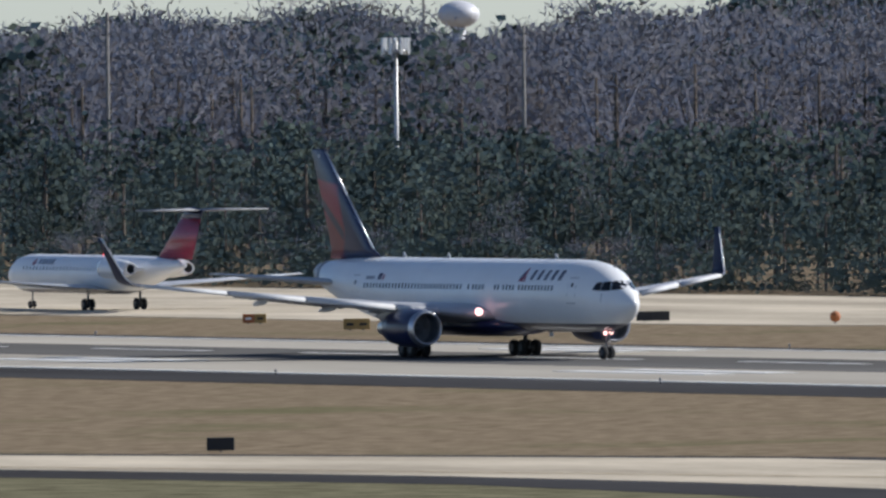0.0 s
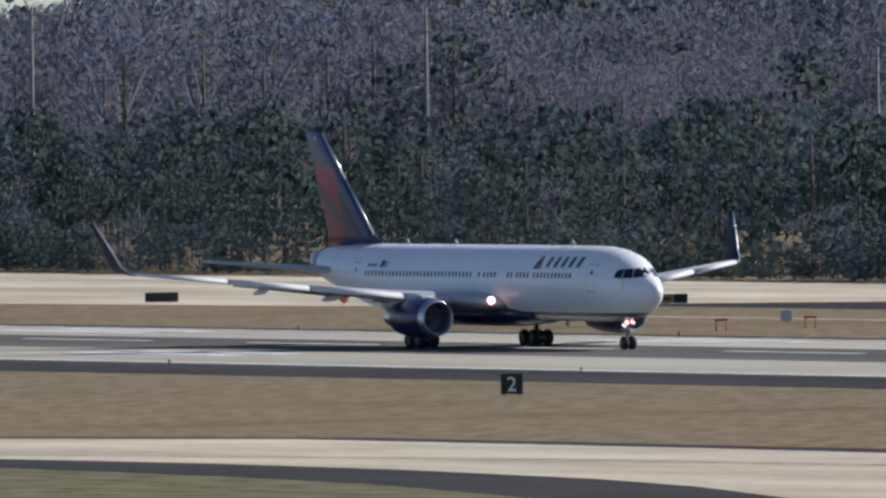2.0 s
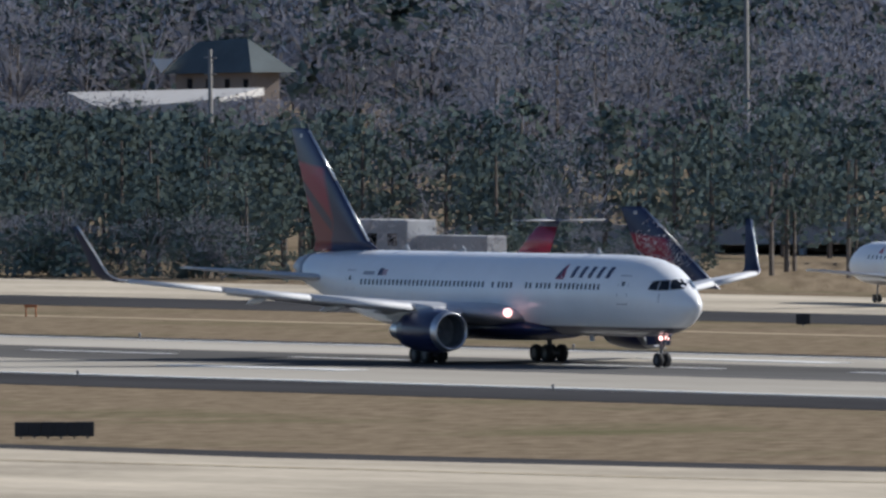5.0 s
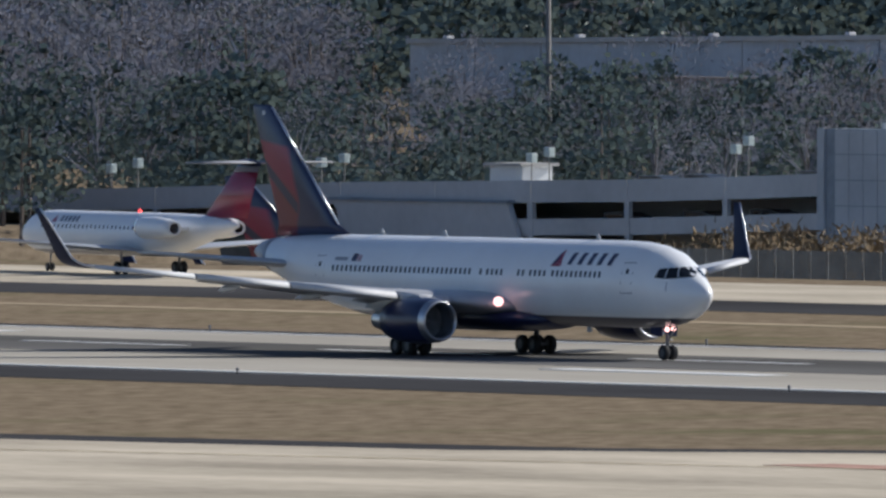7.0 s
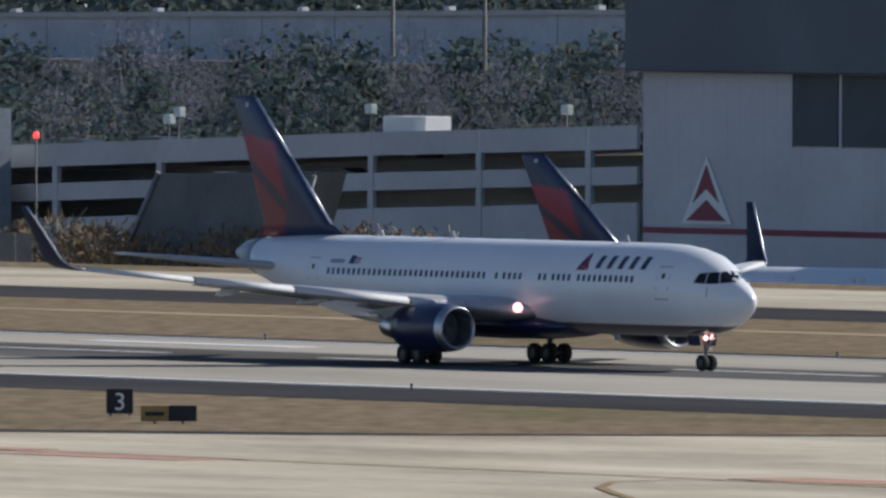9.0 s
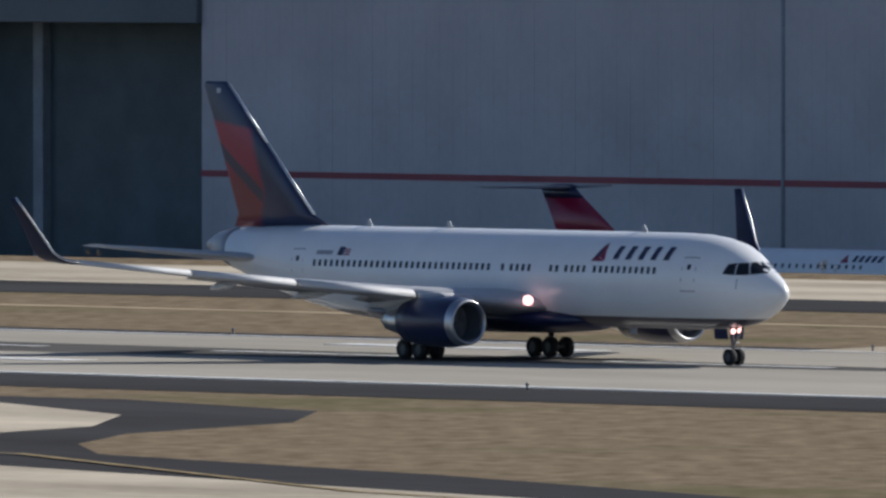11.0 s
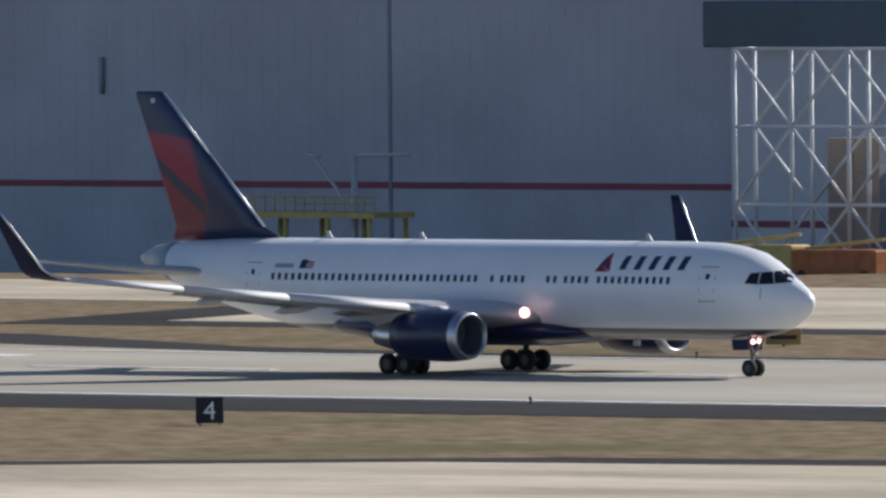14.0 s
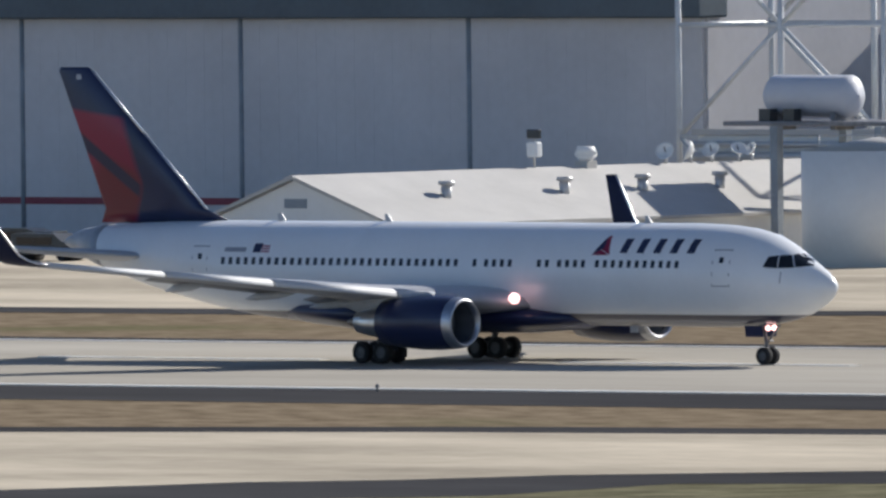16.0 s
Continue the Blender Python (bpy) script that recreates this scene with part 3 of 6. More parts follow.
def airliner(winglets=True):
    jet = thing("airliner", pose(0, 0, 0), "white twin-engine airliner with navy belly and red-navy tail", "airplane", "jets of the airfield")
    part("fuselage", BIG.skin(bmesh.new(), 56), white_paint, jet, "gloss white fuselage with navy belly")
    # wing-body fairing
    bm = bmesh.new()
    loft(bm, [[(x, w * math.sin(2 * math.pi * i / 24), z + h * math.cos(2 * math.pi * i / 24)) for i in range(24)] for x, w, z, h in ((11.5, 0.6, 2.35, 0.3), (10, 1.9, 2.35, 0.62), (7, 2.75, 2.4, 0.85), (2, 3.0, 2.45, 0.95), (-4, 2.9, 2.5, 0.95), (-8, 2.1, 2.6, 0.7), (-10.5, 0.7, 2.5, 0.3))])
    part("belly_fairing", bm, navy, jet, "navy wing-to-body fairing")
    le = lambda y: 7.6 - (abs(y) - 3) * 0.627
    sections = []
    for y, c, t in ((1.5, 13.2, 0.13), (3.0, 11.8, 0.13), (5.5, 9.3, 0.12), (8.3, 7.0, 0.115), (14, 5.2, 0.105), (19, 3.8, 0.1), (24.4, 2.5, 0.1)):
        sections.append((le(y), y, 3.08 + (y - 1.5) * 0.111, c, t, 0))
    z23 = sections[-1][2]
    for s in (1, -1):
        bm = surface(bmesh.new(), sections)
        wing = part("wing", bm if s > 0 else mirrored(bm), wing_grey, jet, "pale grey swept wing")
        # extended slats along the leading edge
        for k0, k1 in ((2, 3), (3, 4), (4, 5), (5, 6)):
            rings = []
            for (x, y, z, c, t, _), shift in ((sections[k0], 0.12), (sections[k1], -0.12)):
                c = min(c, 6.5) ** 0.6 * 0.62
                rings.append([(x + u * c * 1.5, y + shift, z + w * c * 1.5) for u, w in ((-0.13, 0.085), (-0.06, 0.082), (0.01, 0.055), (0.055, 0.01), (0.07, -0.045), (0.06, -0.085), (0.035, -0.08), (0.02, -0.03), (-0.03, 0.02), (-0.12, 0.06))])
            bm = loft(bmesh.new(), rings)
            part("slat", bm if s > 0 else mirrored(bm), slat_grey, wing, "pale extended leading edge slat")
        # drooped flaps under the trailing edge
        for y0, y1 in ((3.2, 7.0), (9.2, 17.0)):
            rings = []
            for y in (y0, y1):
                i = max(k for k in range(len(sections)) if sections[k][1] <= y)
                a, b = sections[i], sections[i + 1]
                u = (y - a[1]) / (b[1] - a[1])
                q = [a[k] * (1 - u) + b[k] * u for k in range(6)]
                fc = q[3] * 0.24
                x1, z1 = q[0] - q[3] + fc * 0.75, q[2] - 0.04
                rings.append([(x1 + p * 0.94 + w * 0.3, y, z1 + w + p * 0.14) for p, w in airfoil(fc, 0.12, 8)])
            bm = loft(bmesh.new(), rings)
            part("flap", bm if s > 0 else mirrored(bm), flap_grey, wing, "partly extended flap")
        for y, ln in ((5.4, 4.6), (10.6, 3.6), (15.4, 2.8)):
            i = max(k for k in range(len(sections)) if sections[k][1] <= y)
            a, b = sections[i], sections[i + 1]
            u = (y - a[1]) / (b[1] - a[1])
            q = [a[k] * (1 - u) + b[k] * u for k in range(6)]
            xt = q[0] - q[3]
            bm = bmesh.new()
            loft(bm, [[(x, y + r * 0.6 * math.sin(2 * math.pi * j / 12), z + r * math.cos(2 * math.pi * j / 12)) for j in range(12)] for x, z, r in ((xt + ln * 0.75, q[2] - 0.25, 0.05), (xt + ln * 0.45, q[2] - 0.36, 0.2), (xt, q[2] - 0.46, 0.21), (xt - ln * 0.2, q[2] - 0.58, 0.04))])
            part("flap_fairing", bm if s > 0 else mirrored(bm), wing_grey, wing, "canoe-shaped flap track fairing")
        if winglets:
            tip = []
            for u in range(9):
                v = u / 8
                a = min(1, v * 2.6) * 74
                y = 24.4 + 0.85 * math.sin(radians(a)) + max(0, v - 0.385) * 1.4
                z = z23 + 0.85 * (1 - math.cos(radians(a))) * 0.9 + max(0, v - 0.385) * 5.0
                tip.append((le(24.4) - 3.65 * v**1.1, y, z, 2.55 - 1.75 * v, 0.1 - 0.02 * v, a))
            bm = surface(bmesh.new(), tip)
            wl = part("winglet", bm if s > 0 else mirrored(bm), winglet_navy, wing, "tall navy blended winglet")
            bm = surface(bmesh.new(), [(x + 0.03, y, z, 0.26, 0.5 - 0.2 * i / 8, a) for i, (x, y, z, c, t, a) in enumerate(tip)])
            part("leading_edge_strip", bm if s > 0 else mirrored(bm), alu_dull, wing, "bare metal winglet edge")
        # tailplane
        tp = [(-18.0, 0.5, 5.35, 6.6, 0.1, 0), (-18.9, 1.6, 5.42, 5.8, 0.1, 0), (-23.9, 9.2, 6.15, 2.1, 0.09, 0)]
        bm = surface(bmesh.new(), tp)
        part("tailplane", bm if s > 0 else mirrored(bm), wing_grey, jet, "pale grey tailplane")
        # engine
        ey, ez = 7.9, 2.28
        bm = bmesh.new()
        lathe(bm, [(8.62, 1.24), (8.2, 1.36), (7.2, 1.44), (5.8, 1.43), (4.4, 1.32), (3.4, 1.18), (3.38, 1.12), (4.2, 1.1)], ey, ez)
        nac = part("nacelle", bm if s > 0 else mirrored(bm), navy, jet, "navy engine nacelle")
        bm = bmesh.new()
        lathe(bm, [(8.2, 1.365), (8.62, 1.29), (8.78, 1.2), (8.72, 1.1), (8.4, 1.05)], ey, ez)
        part("intake_lip", bm if s > 0 else mirrored(bm), lip_metal, nac, "satin metal intake lip")
        bm = bmesh.new()
        lathe(bm, [(8.45, 1.06), (7.9, 1.07), (7.2, 1.13), (7.0, 1.14)], ey, ez)
        part("intake_duct", bm if s > 0 else mirrored(bm), duct_grey, nac, "dark grey intake duct")
        bm = bmesh.new()
        lathe(bm, [(7.05, 1.14), (7.0, 0.4), (7.25, 0.3), (7.55, 0.1), (7.6, 0.01)], ey, ez, 28)
        part("fan", bm if s > 0 else mirrored(bm), steel, nac, "dark fan and spinner")
        bm = bmesh.new()
        lathe(bm, [(4.3, 0.95), (3.3, 0.9), (2.2, 0.72), (1.4, 0.55), (1.38, 0.48), (2.0, 0.46)], ey, ez - 0.02, 28)
        part("exhaust_nozzle", bm if s > 0 else mirrored(bm), alu_dull, nac, "bare metal exhaust nozzle")
        bm = bmesh.new()
        lathe(bm, [(2.2, 0.42), (1.4, 0.34), (0.7, 0.14), (0.5, 0.01)], ey, ez - 0.02, 20)
        part("exhaust_cone", bm if s > 0 else mirrored(bm), hot_metal, nac, "dark exhaust cone")
        bm = bmesh.new()
        loft(bm, [[(7.0, ey - 0.08, ez + 1.3), (7.0, ey + 0.08, ez + 1.3), (6.2, ey + 0.1, ez + 1.62), (6.2, ey - 0.1, ez + 1.62)], [(4.6, ey - 0.22, ez + 1.1), (4.6, ey + 0.22, ez + 1.1), (4.3, ey + 0.22, 3.72), (4.3, ey - 0.22, 3.72)], [(1.4, ey - 0.2, ez + 0.5), (1.4, ey + 0.2, ez + 0.5), (0.2, ey + 0.2, 3.2), (0.2, ey - 0.2, 3.2)]])
        part("pylon", bm if s > 0 else mirrored(bm), wing_grey, jet, "pale grey engine pylon")
        # main gear
        gy = s * 4.65
        bm = rods(((0.5, gy, 3.2), (0.0, gy, 1.0), 0.2, 0.17), ((0.0, gy, 1.0), (0.0, gy, 0.62), 0.13, 0.13), ((-0.75, gy, 0.58), (0.75, gy, 0.58), 0.12, 0.12), ((0.2, gy, 2.0), (0.35, gy * 0.55, 2.9), 0.09, 0.09), ((0.0, gy, 1.3), (1.2, gy, 2.9), 0.07, 0.07), ((-0.71, gy - 0.6, 0.58), (-0.71, gy + 0.6, 0.58), 0.09, 0.09), ((0.71, gy - 0.6, 0.58), (0.71, gy + 0.6, 0.58), 0.09, 0.09))
        part("main_gear_leg", bm, steel, jet, "grey steel landing gear leg")
        bm = boxed(-0.75, 0.75, -0.04, 0.04, -0.75, 0.75, bevel=0.03)
        door = part("gear_door", bm, white_paint, jet, "small landing gear door")
        door.matrix_basis = pose(0.2, gy + s * 0.55, 2.35, s * -10, 0, 0)
        for dx in (-0.71, 0.71):
            for dy in (-0.57, 0.57):
                w = wheel(0.585, 0.44, jet)
                w.matrix_basis = pose(dx, gy + dy, 0.585)
                WHEELS.append(w)
        # lights at the wing root
        bm = bmesh.new()
        bmesh.ops.create_uvsphere(bm, u_segments=14, v_segments=8, radius=0.3)
        lt = part("landing_light", bm, glow, jet, "glowing landing light")
        lt.matrix_basis = pose(8.2, s * 3.3, 3.45)
        # decals and openings on this side
        door_x = (21.5, -14.6)
        for x in door_x:
            bm = bmesh.new()
            for a in (((x - 0.56, 4.15), (x - 0.5, 4.15), (x - 0.5, 6.05), (x - 0.56, 6.05)), ((x + 0.5, 4.15), (x + 0.56, 4.15), (x + 0.56, 6.05), (x + 0.5, 6.05)), ((x - 0.56, 6.0), (x + 0.56, 6.0), (x + 0.56, 6.06), (x - 0.56, 6.06)), ((x - 0.56, 4.12), (x + 0.56, 4.12), (x + 0.56, 4.18), (x - 0.56, 4.18))):
                BIG.patch(bm, a, s, 0.008, 3)
            part("door_outline", bm, seam, jet, "cabin door outline")
            bm = bmesh.new()
            BIG.patch(bm, ((x - 0.14, 5.35), (x + 0.14, 5.35), (x + 0.14, 5.65), (x - 0.14, 5.65)), s, 0.008, 2)
            part("door_window", bm, cabin_glass, jet)
        for a in (((26.2, 5.2), (25.55, 5.12), (25.1, 5.78), (25.4, 5.9)), ((25.51, 5.11), (24.75, 5.08), (24.6, 5.75), (25.06, 5.77)), ((24.7, 5.08), (23.95, 5.14), (24.1, 5.68), (24.55, 5.75))):
            bm = bmesh.new()
            BIG.patch(bm, a, s, 0.012, 4)
            part("cockpit_window", bm, glass, jet, "dark cockpit window")
        bm = bmesh.new()
        BIG.patch(bm, ((28 - 3.05, 4.3), (28 - 3.11, 4.3), (28 - 3.11, 4.9), (28 - 3.05, 4.9)), s, 0.01, 2)
        part("panel_mark", bm, seam, jet)
        # airline mark: a red triangle split by a fold, and five dark blocks for the letters
        for a, mt in ((((12.75, 5.75), (13.2, 5.95), (13.5, 6.15), (13.42, 6.72)), navy), (((12.7, 5.72), (13.9, 5.72), (13.3, 5.98), (13.28, 6.0)), red), (((13.32, 5.98), (13.95, 5.75), (13.62, 6.72), (13.48, 6.72)), red)):
            bm = bmesh.new()
            q = a if s < 0 else [(26.6 - x, z) for x, z in a]
            BIG.patch(bm, q, s, 0.01, 3)
            part("tail_mark", bm, mt, jet, "plain triangular airline mark")
        for i in range(5):
            x = 14.6 + 1.14 * i
            bm = bmesh.new()
            BIG.patch(bm, ((x, 5.84), (x + 0.5, 5.84), (x + 0.66, 6.58), (x + 0.16, 6.58)), s, 0.01, 3)
            part("letter_block", bm, navy, jet, "plain navy block in place of a letter")
        # registration bars and flag
        bm = bmesh.new()
        BIG.patch(bm, ((-12.9, 5.75), (-11.4, 5.75), (-11.35, 5.98), (-12.85, 5.98)), s, 0.01, 2)
        part("registration_bar", bm, seam, jet, "plain bar in place of a registration")
        bm = bmesh.new()
        BIG.patch(bm, ((-10.9, 5.72), (-10.35, 5.72), (-10.3, 6.2), (-10.85, 6.2)), s, 0.01, 2)
        flag = part("flag", bm, navy, jet, "small flag")
        for zz in (5.74, 5.88, 6.02):
            bm = bmesh.new()
            BIG.patch(bm, ((-10.3, zz), (-9.75, zz), (-9.74, zz + 0.08), (-10.29, zz + 0.08)), s, 0.01, 2)
            part("flag_stripe", bm, red, flag)
        # cabin windows on the straight part of the skin share one mesh
        bm = bmesh.new()
        BIG.patch(bm, ((-0.135, 5.08), (0.135, 5.08), (0.135, 5.46), (-0.135, 5.46)), s, 0.008, 3)
        pane = part("cabin_window", bm, cabin_glass, jet)
        stops = [-12.9 + 0.545 * i for i in range(31)] + [4.75, 5.55] + [6.1 + 0.545 * i for i in range(3)] + [9.2, 9.75] + [10.6 + 0.545 * i for i in range(4)] + [13.2 + 0.545 * i for i in range(11)]
        stops = [x for x in stops if -8.8 < x < 19]
        aft = [x for x in (-12.9 + 0.545 * i for i in range(8)) if x <= -8.8]
        pane.location.x = stops[0]
        for x in stops[1:]:
            o = new("cabin_window", pane.data)
            o.parent, o.location.x = jet, x
        for x in aft:
            bm = bmesh.new()
            BIG.patch(bm, ((x - 0.135, 5.08), (x + 0.135, 5.08), (x + 0.135, 5.46), (x - 0.135, 5.46)), s, 0.008, 2)
            part("cabin_window", bm, cabin_glass, jet)
    # bare tail cone
    bm = bmesh.new()
    rings = []
    for q, top, low, w in ((50.3, 7.09, 4.69, 1.37), (51, 7.02, 4.9, 1.22), (52.2, 6.85, 5.35, 0.8), (53.0, 6.55, 5.75, 0.42), (53.6, 6.3, 6.0, 0.12)):
        h, m = (top - low) / 2 + 0.03, (top + low) / 2
        rings.append([(27.45 - q, (w + 0.03) * math.sin(2 * math.pi * i / 28), m + h * math.cos(2 * math.pi * i / 28)) for i in range(28)])
    part("tail_cone", loft(bm, rings), cone_grey, jet, "dark grey metal tail cone")
    # fin
    prof = [(-14.2, 0, 7.2, 9.4, 0.03, 90), (-16.1, 0, 7.95, 7.2, 0.09, 90), (-20.5, 0, 12.0, 4.55, 0.1, 90), (-24.15, 0, 15.35, 2.4, 0.1, 90), (-24.45, 0, 15.52, 1.95, 0.05, 90)]
    bm = surface(bmesh.new(), [(x, y, z, c, t, 90) for x, y, z, c, t, _ in prof])
    fin = part("fin", bm, tail_paint, jet, "navy tail fin with a red swept field")
    bm = bmesh.new()
    for p, q in ((prof[1], prof[2]), (prof[2], prof[3])):
        rod(bm, (p[0] - 0.03, 0, p[2]), (q[0] - 0.03, 0, q[2]), 0.09, 0.08, 8)
    part("fin_leading_edge", bm, alu_dull, fin, "bare metal fin edge")
    bm = boxed(-25.2, -24.8, -0.14, 0.14, 14.85, 15.15, bevel=0.03)
    part("tail_mark_plate", bm, wing_grey, fin)
    for x in (15.0, -3.0, -10.5):
        part("antenna", prism(bmesh.new(), [(x, 7.34), (x - 0.5, 7.34), (x - 0.55, 7.75), (x - 0.3, 7.75)], 1, -0.03, 0.03), wing_grey, jet)
    # nose gear
    bm = rods(((22.5, 0, 2.3), (22.76, 0, 0.5), 0.11, 0.09), ((22.76, -0.35, 0.47), (22.76, 0.35, 0.47), 0.07, 0.07), ((22.7, 0, 1.1), (23.6, 0, 2.1), 0.06, 0.06), ((22.9, -0.25, 1.25), (22.9, 0.25, 1.25), 0.05, 0.05))
    part("nose_gear_leg", bm, steel, jet, "grey steel nose gear leg")
    for s in (1, -1):
        w = wheel(0.47, 0.36, jet)
        w.matrix_basis = pose(22.76, s * 0.3, 0.47)
        WHEELS.append(w)
        door = part("nose_gear_door", boxed(-0.6, 0.6, -0.025, 0.025, -0.6, 0, bevel=0.02), navy, jet, "open nose gear door")
        door.matrix_basis = pose(22.3, s * 0.6, 2.05, s * -8, 0, 0)
        bm = bmesh.new()
        bmesh.ops.create_uvsphere(bm, u_segments=12, v_segments=8, radius=0.15)
        lt = part("taxi_light", bm, glow, jet, "glowing nose gear light")
        lt.matrix_basis = pose(23.0, s * 0.24, 1.92)
    part("antenna", boxed(13.4, 13.9, -0.04, 0.04, 1.6, 1.96), wing_grey, jet)
    return jet


jet = airliner()
jet.scale = (1.019, 1.019, 1.019)
main_wheels = list(WHEELS)

# ---------- small T-tailed jets ----------
SMALL = Hull(24.0, [
    (0, 3.0, 2.85, 0.08), (0.2, 3.25, 2.55, 0.4), (0.8, 3.6, 2.15, 0.8), (1.8, 4.15, 1.8, 1.2), (3, 4.6, 1.55, 1.5), (4.5, 4.82, 1.42, 1.65), (6, 4.86, 1.4, 1.67), (20, 4.86, 1.4, 1.67), (27, 4.86, 1.42, 1.67),
    (30, 4.86, 1.75, 1.6), (34, 4.8, 2.5, 1.3), (37, 4.7, 3.1, 0.9), (39.5, 4.5, 3.6, 0.45), (40.8, 4.2, 3.9, 0.15)])


def small_jet():
    jet = thing("twin_jet", pose(0, 0, 0), "white T-tailed airliner with rear engines and red-navy tail", "airplane", "jets of the airfield")
    part("fuselage", SMALL.skin(bmesh.new(), 36), small_white, jet, "gloss white slender fuselage")
    for s in (1, -1):
        bm = surface(bmesh.new(), [(5.2, 1.0, 1.75, 7.2, 0.12, 0), (3.0, 4.5, 2.1, 4.6, 0.11, 0), (-3.4, 16.2, 3.0, 1.5, 0.1, 0)])
        part("wing", bm if s > 0 else mirrored(bm), wing_grey, jet, "pale grey swept wing")
        bm = bmesh.new()
        lathe(bm, [(-4.6, 0.72), (-5.0, 0.84), (-7.5, 0.88), (-9.4, 0.74), (-10.8, 0.55), (-10.7, 0.4)], 2.75, 3.75, 24)
        nac = part("nacelle", bm if s > 0 else mirrored(bm), small_white, jet, "white rear engine nacelle")
        bm = bmesh.new()
        lathe(bm, [(-5.0, 0.845), (-4.6, 0.78), (-4.5, 0.7), (-4.7, 0.62)], 2.75, 3.75, 24)
        part("intake_lip", bm if s > 0 else mirrored(bm), alu, nac, "polished intake lip")
        bm = bmesh.new()
        lathe(bm, [(-4.7, 0.64), (-5.6, 0.66), (-5.62, 0.05), (-5.4, 0.01)], 2.75, 3.75, 24)
        part("fan", bm if s > 0 else mirrored(bm), black, nac, "dark fan")
        bm = boxed(-10.2, -6.0, 1.2, 2.2, 3.55, 3.85, bevel=0.08)
        part("pylon", bm if s > 0 else mirrored(bm), small_white, jet)
        bm = surface(bmesh.new(), [(-17.2, 0.1, 8.95, 3.4, 0.09, 0), (-20.2, 6.1, 9.0, 1.4, 0.09, 0)])
        part("tailplane", bm if s > 0 else mirrored(bm), flap_grey, jet, "high-set tailplane")
        part("main_gear_leg", rods(((0, s * 2.5, 2.0), (0, s * 2.5, 0.5), 0.13, 0.1), ((0, s * 2.1, 0.52), (0, s * 2.9, 0.52), 0.07, 0.07)), steel, jet, "grey gear leg")
        for dy in (-0.33, 0.33):
            wheel(0.52, 0.34, jet).matrix_basis = pose(0, s * 2.5 + dy, 0.52)
        wheel(0.33, 0.2, jet).matrix_basis = pose(22.0 - 2.5, s * 0.2, 0.33)
        for a in (((22.9, 3.35), (22.4, 3.3), (22.0, 3.8), (22.3, 3.95)), ((22.35, 3.3), (21.7, 3.35), (21.7, 3.85), (21.95, 3.85))):
            bm = bmesh.new()
            SMALL.patch(bm, a, s, 0.012, 3)
            part("cockpit_window", bm, glass, jet, "dark cockpit window")
        bm = bmesh.new()
        SMALL.patch(bm, ((-0.12, 3.5), (0.12, 3.5), (0.12, 3.8), (-0.12, 3.8)), s, 0.008, 2)
        pane = part("cabin_window", bm, cabin_glass, jet)
        for i in range(1, 26):
            o = new("cabin_window", pane.data)
            o.parent, o.location.x = jet, -2.5 + i * 0.8
        pane.location.x = -2.5
        bm = bmesh.new()
        SMALL.patch(bm, ((15.0, 3.95), (15.9, 3.95), (15.5, 4.5), (15.4, 4.5)), s, 0.01, 2)
        part("tail_mark", bm, red, jet, "plain triangular airline mark")
        for i in range(5):
            x = 10.9 + 0.75 * i if s > 0 else 16.3 + 0.7 * i
            bm = bmesh.new()
            SMALL.patch(bm, ((x, 4.0), (x + 0.42, 4.0), (x + 0.52, 4.45), (x + 0.1, 4.45)), s, 0.01, 2)
            part("letter_block", bm, navy, jet, "plain navy block in place of a letter")
    bm = surface(bmesh.new(), [(-10.4, 0, 4.6, 8.0, 0.08, 90), (-15.9, 0, 8.2, 4.6, 0.09, 90)])
    part("fin", bm, red, jet, "red tail fin")
    bm = surface(bmesh.new(), [(-15.9, 0, 8.2, 4.6, 0.092, 90), (-17.0, 0, 8.95, 4.0, 0.09, 90)])
    part("fin_top", bm, navy, jet, "navy top of the tail fin")
    part("fin_bullet", lathe(bmesh.new(), [(-16.6, 0.01), (-17.2, 0.2), (-19, 0.22), (-21, 0.02)], 0, 9.0, 12), navy, jet)
    part("nose_gear_leg", rods(((19.3, 0, 1.6), (19.5, 0, 0.33), 0.08, 0.07)), steel, jet)
    bm = bmesh.new()
    bmesh.ops.create_uvsphere(bm, u_segments=10, v_segments=6, radius=0.16)
    part("beacon", bm, beacon, jet, "glowing red beacon").matrix_basis = pose(2, 0, 4.95)
    return jet


WHEELS.clear()
twin = small_jet()
twin.matrix_basis = pose(-1771, 870, 0.04, 0, 0, 176)
for x, y, z, turn in ((-1476, 926, 0.04, 172), (-1361.5, 985, -7.3, 0), (-1106, 985, -3.9, 3), (-1204, 985, -3.9, 0)):
    copy_thing(twin, pose(x, y, z, 0, 0, turn))
small = tagged(copy_thing(twin, pose(-1551.8, 924.6, 0.04, 0, 0, 180)), "small white regional jet with rear engines and red tail")
small.scale = (0.69, 0.69, 0.69)
for x, y, z, turn in ((-1351, 992, -7.3, 15), (-1281.5, 985, -9.7, 0), (-1603, 997, -9.7, 27), (-1533, 994.5, -9.2, 21)):
    tagged(copy_thing(jet, pose(x, y, z, 0, 0, turn)), "white airliner with red-navy tail parked on the sunken ramp")


def farther(ob, eye, k):
    """Sets a thing back along the view from eye, k times as far and as large."""
    ob.matrix_basis = Matrix.Translation(eye) @ Matrix.Scale(k, 4) @ Matrix.Translation(-Vector(eye)) @ ob.matrix_basis
    return ob


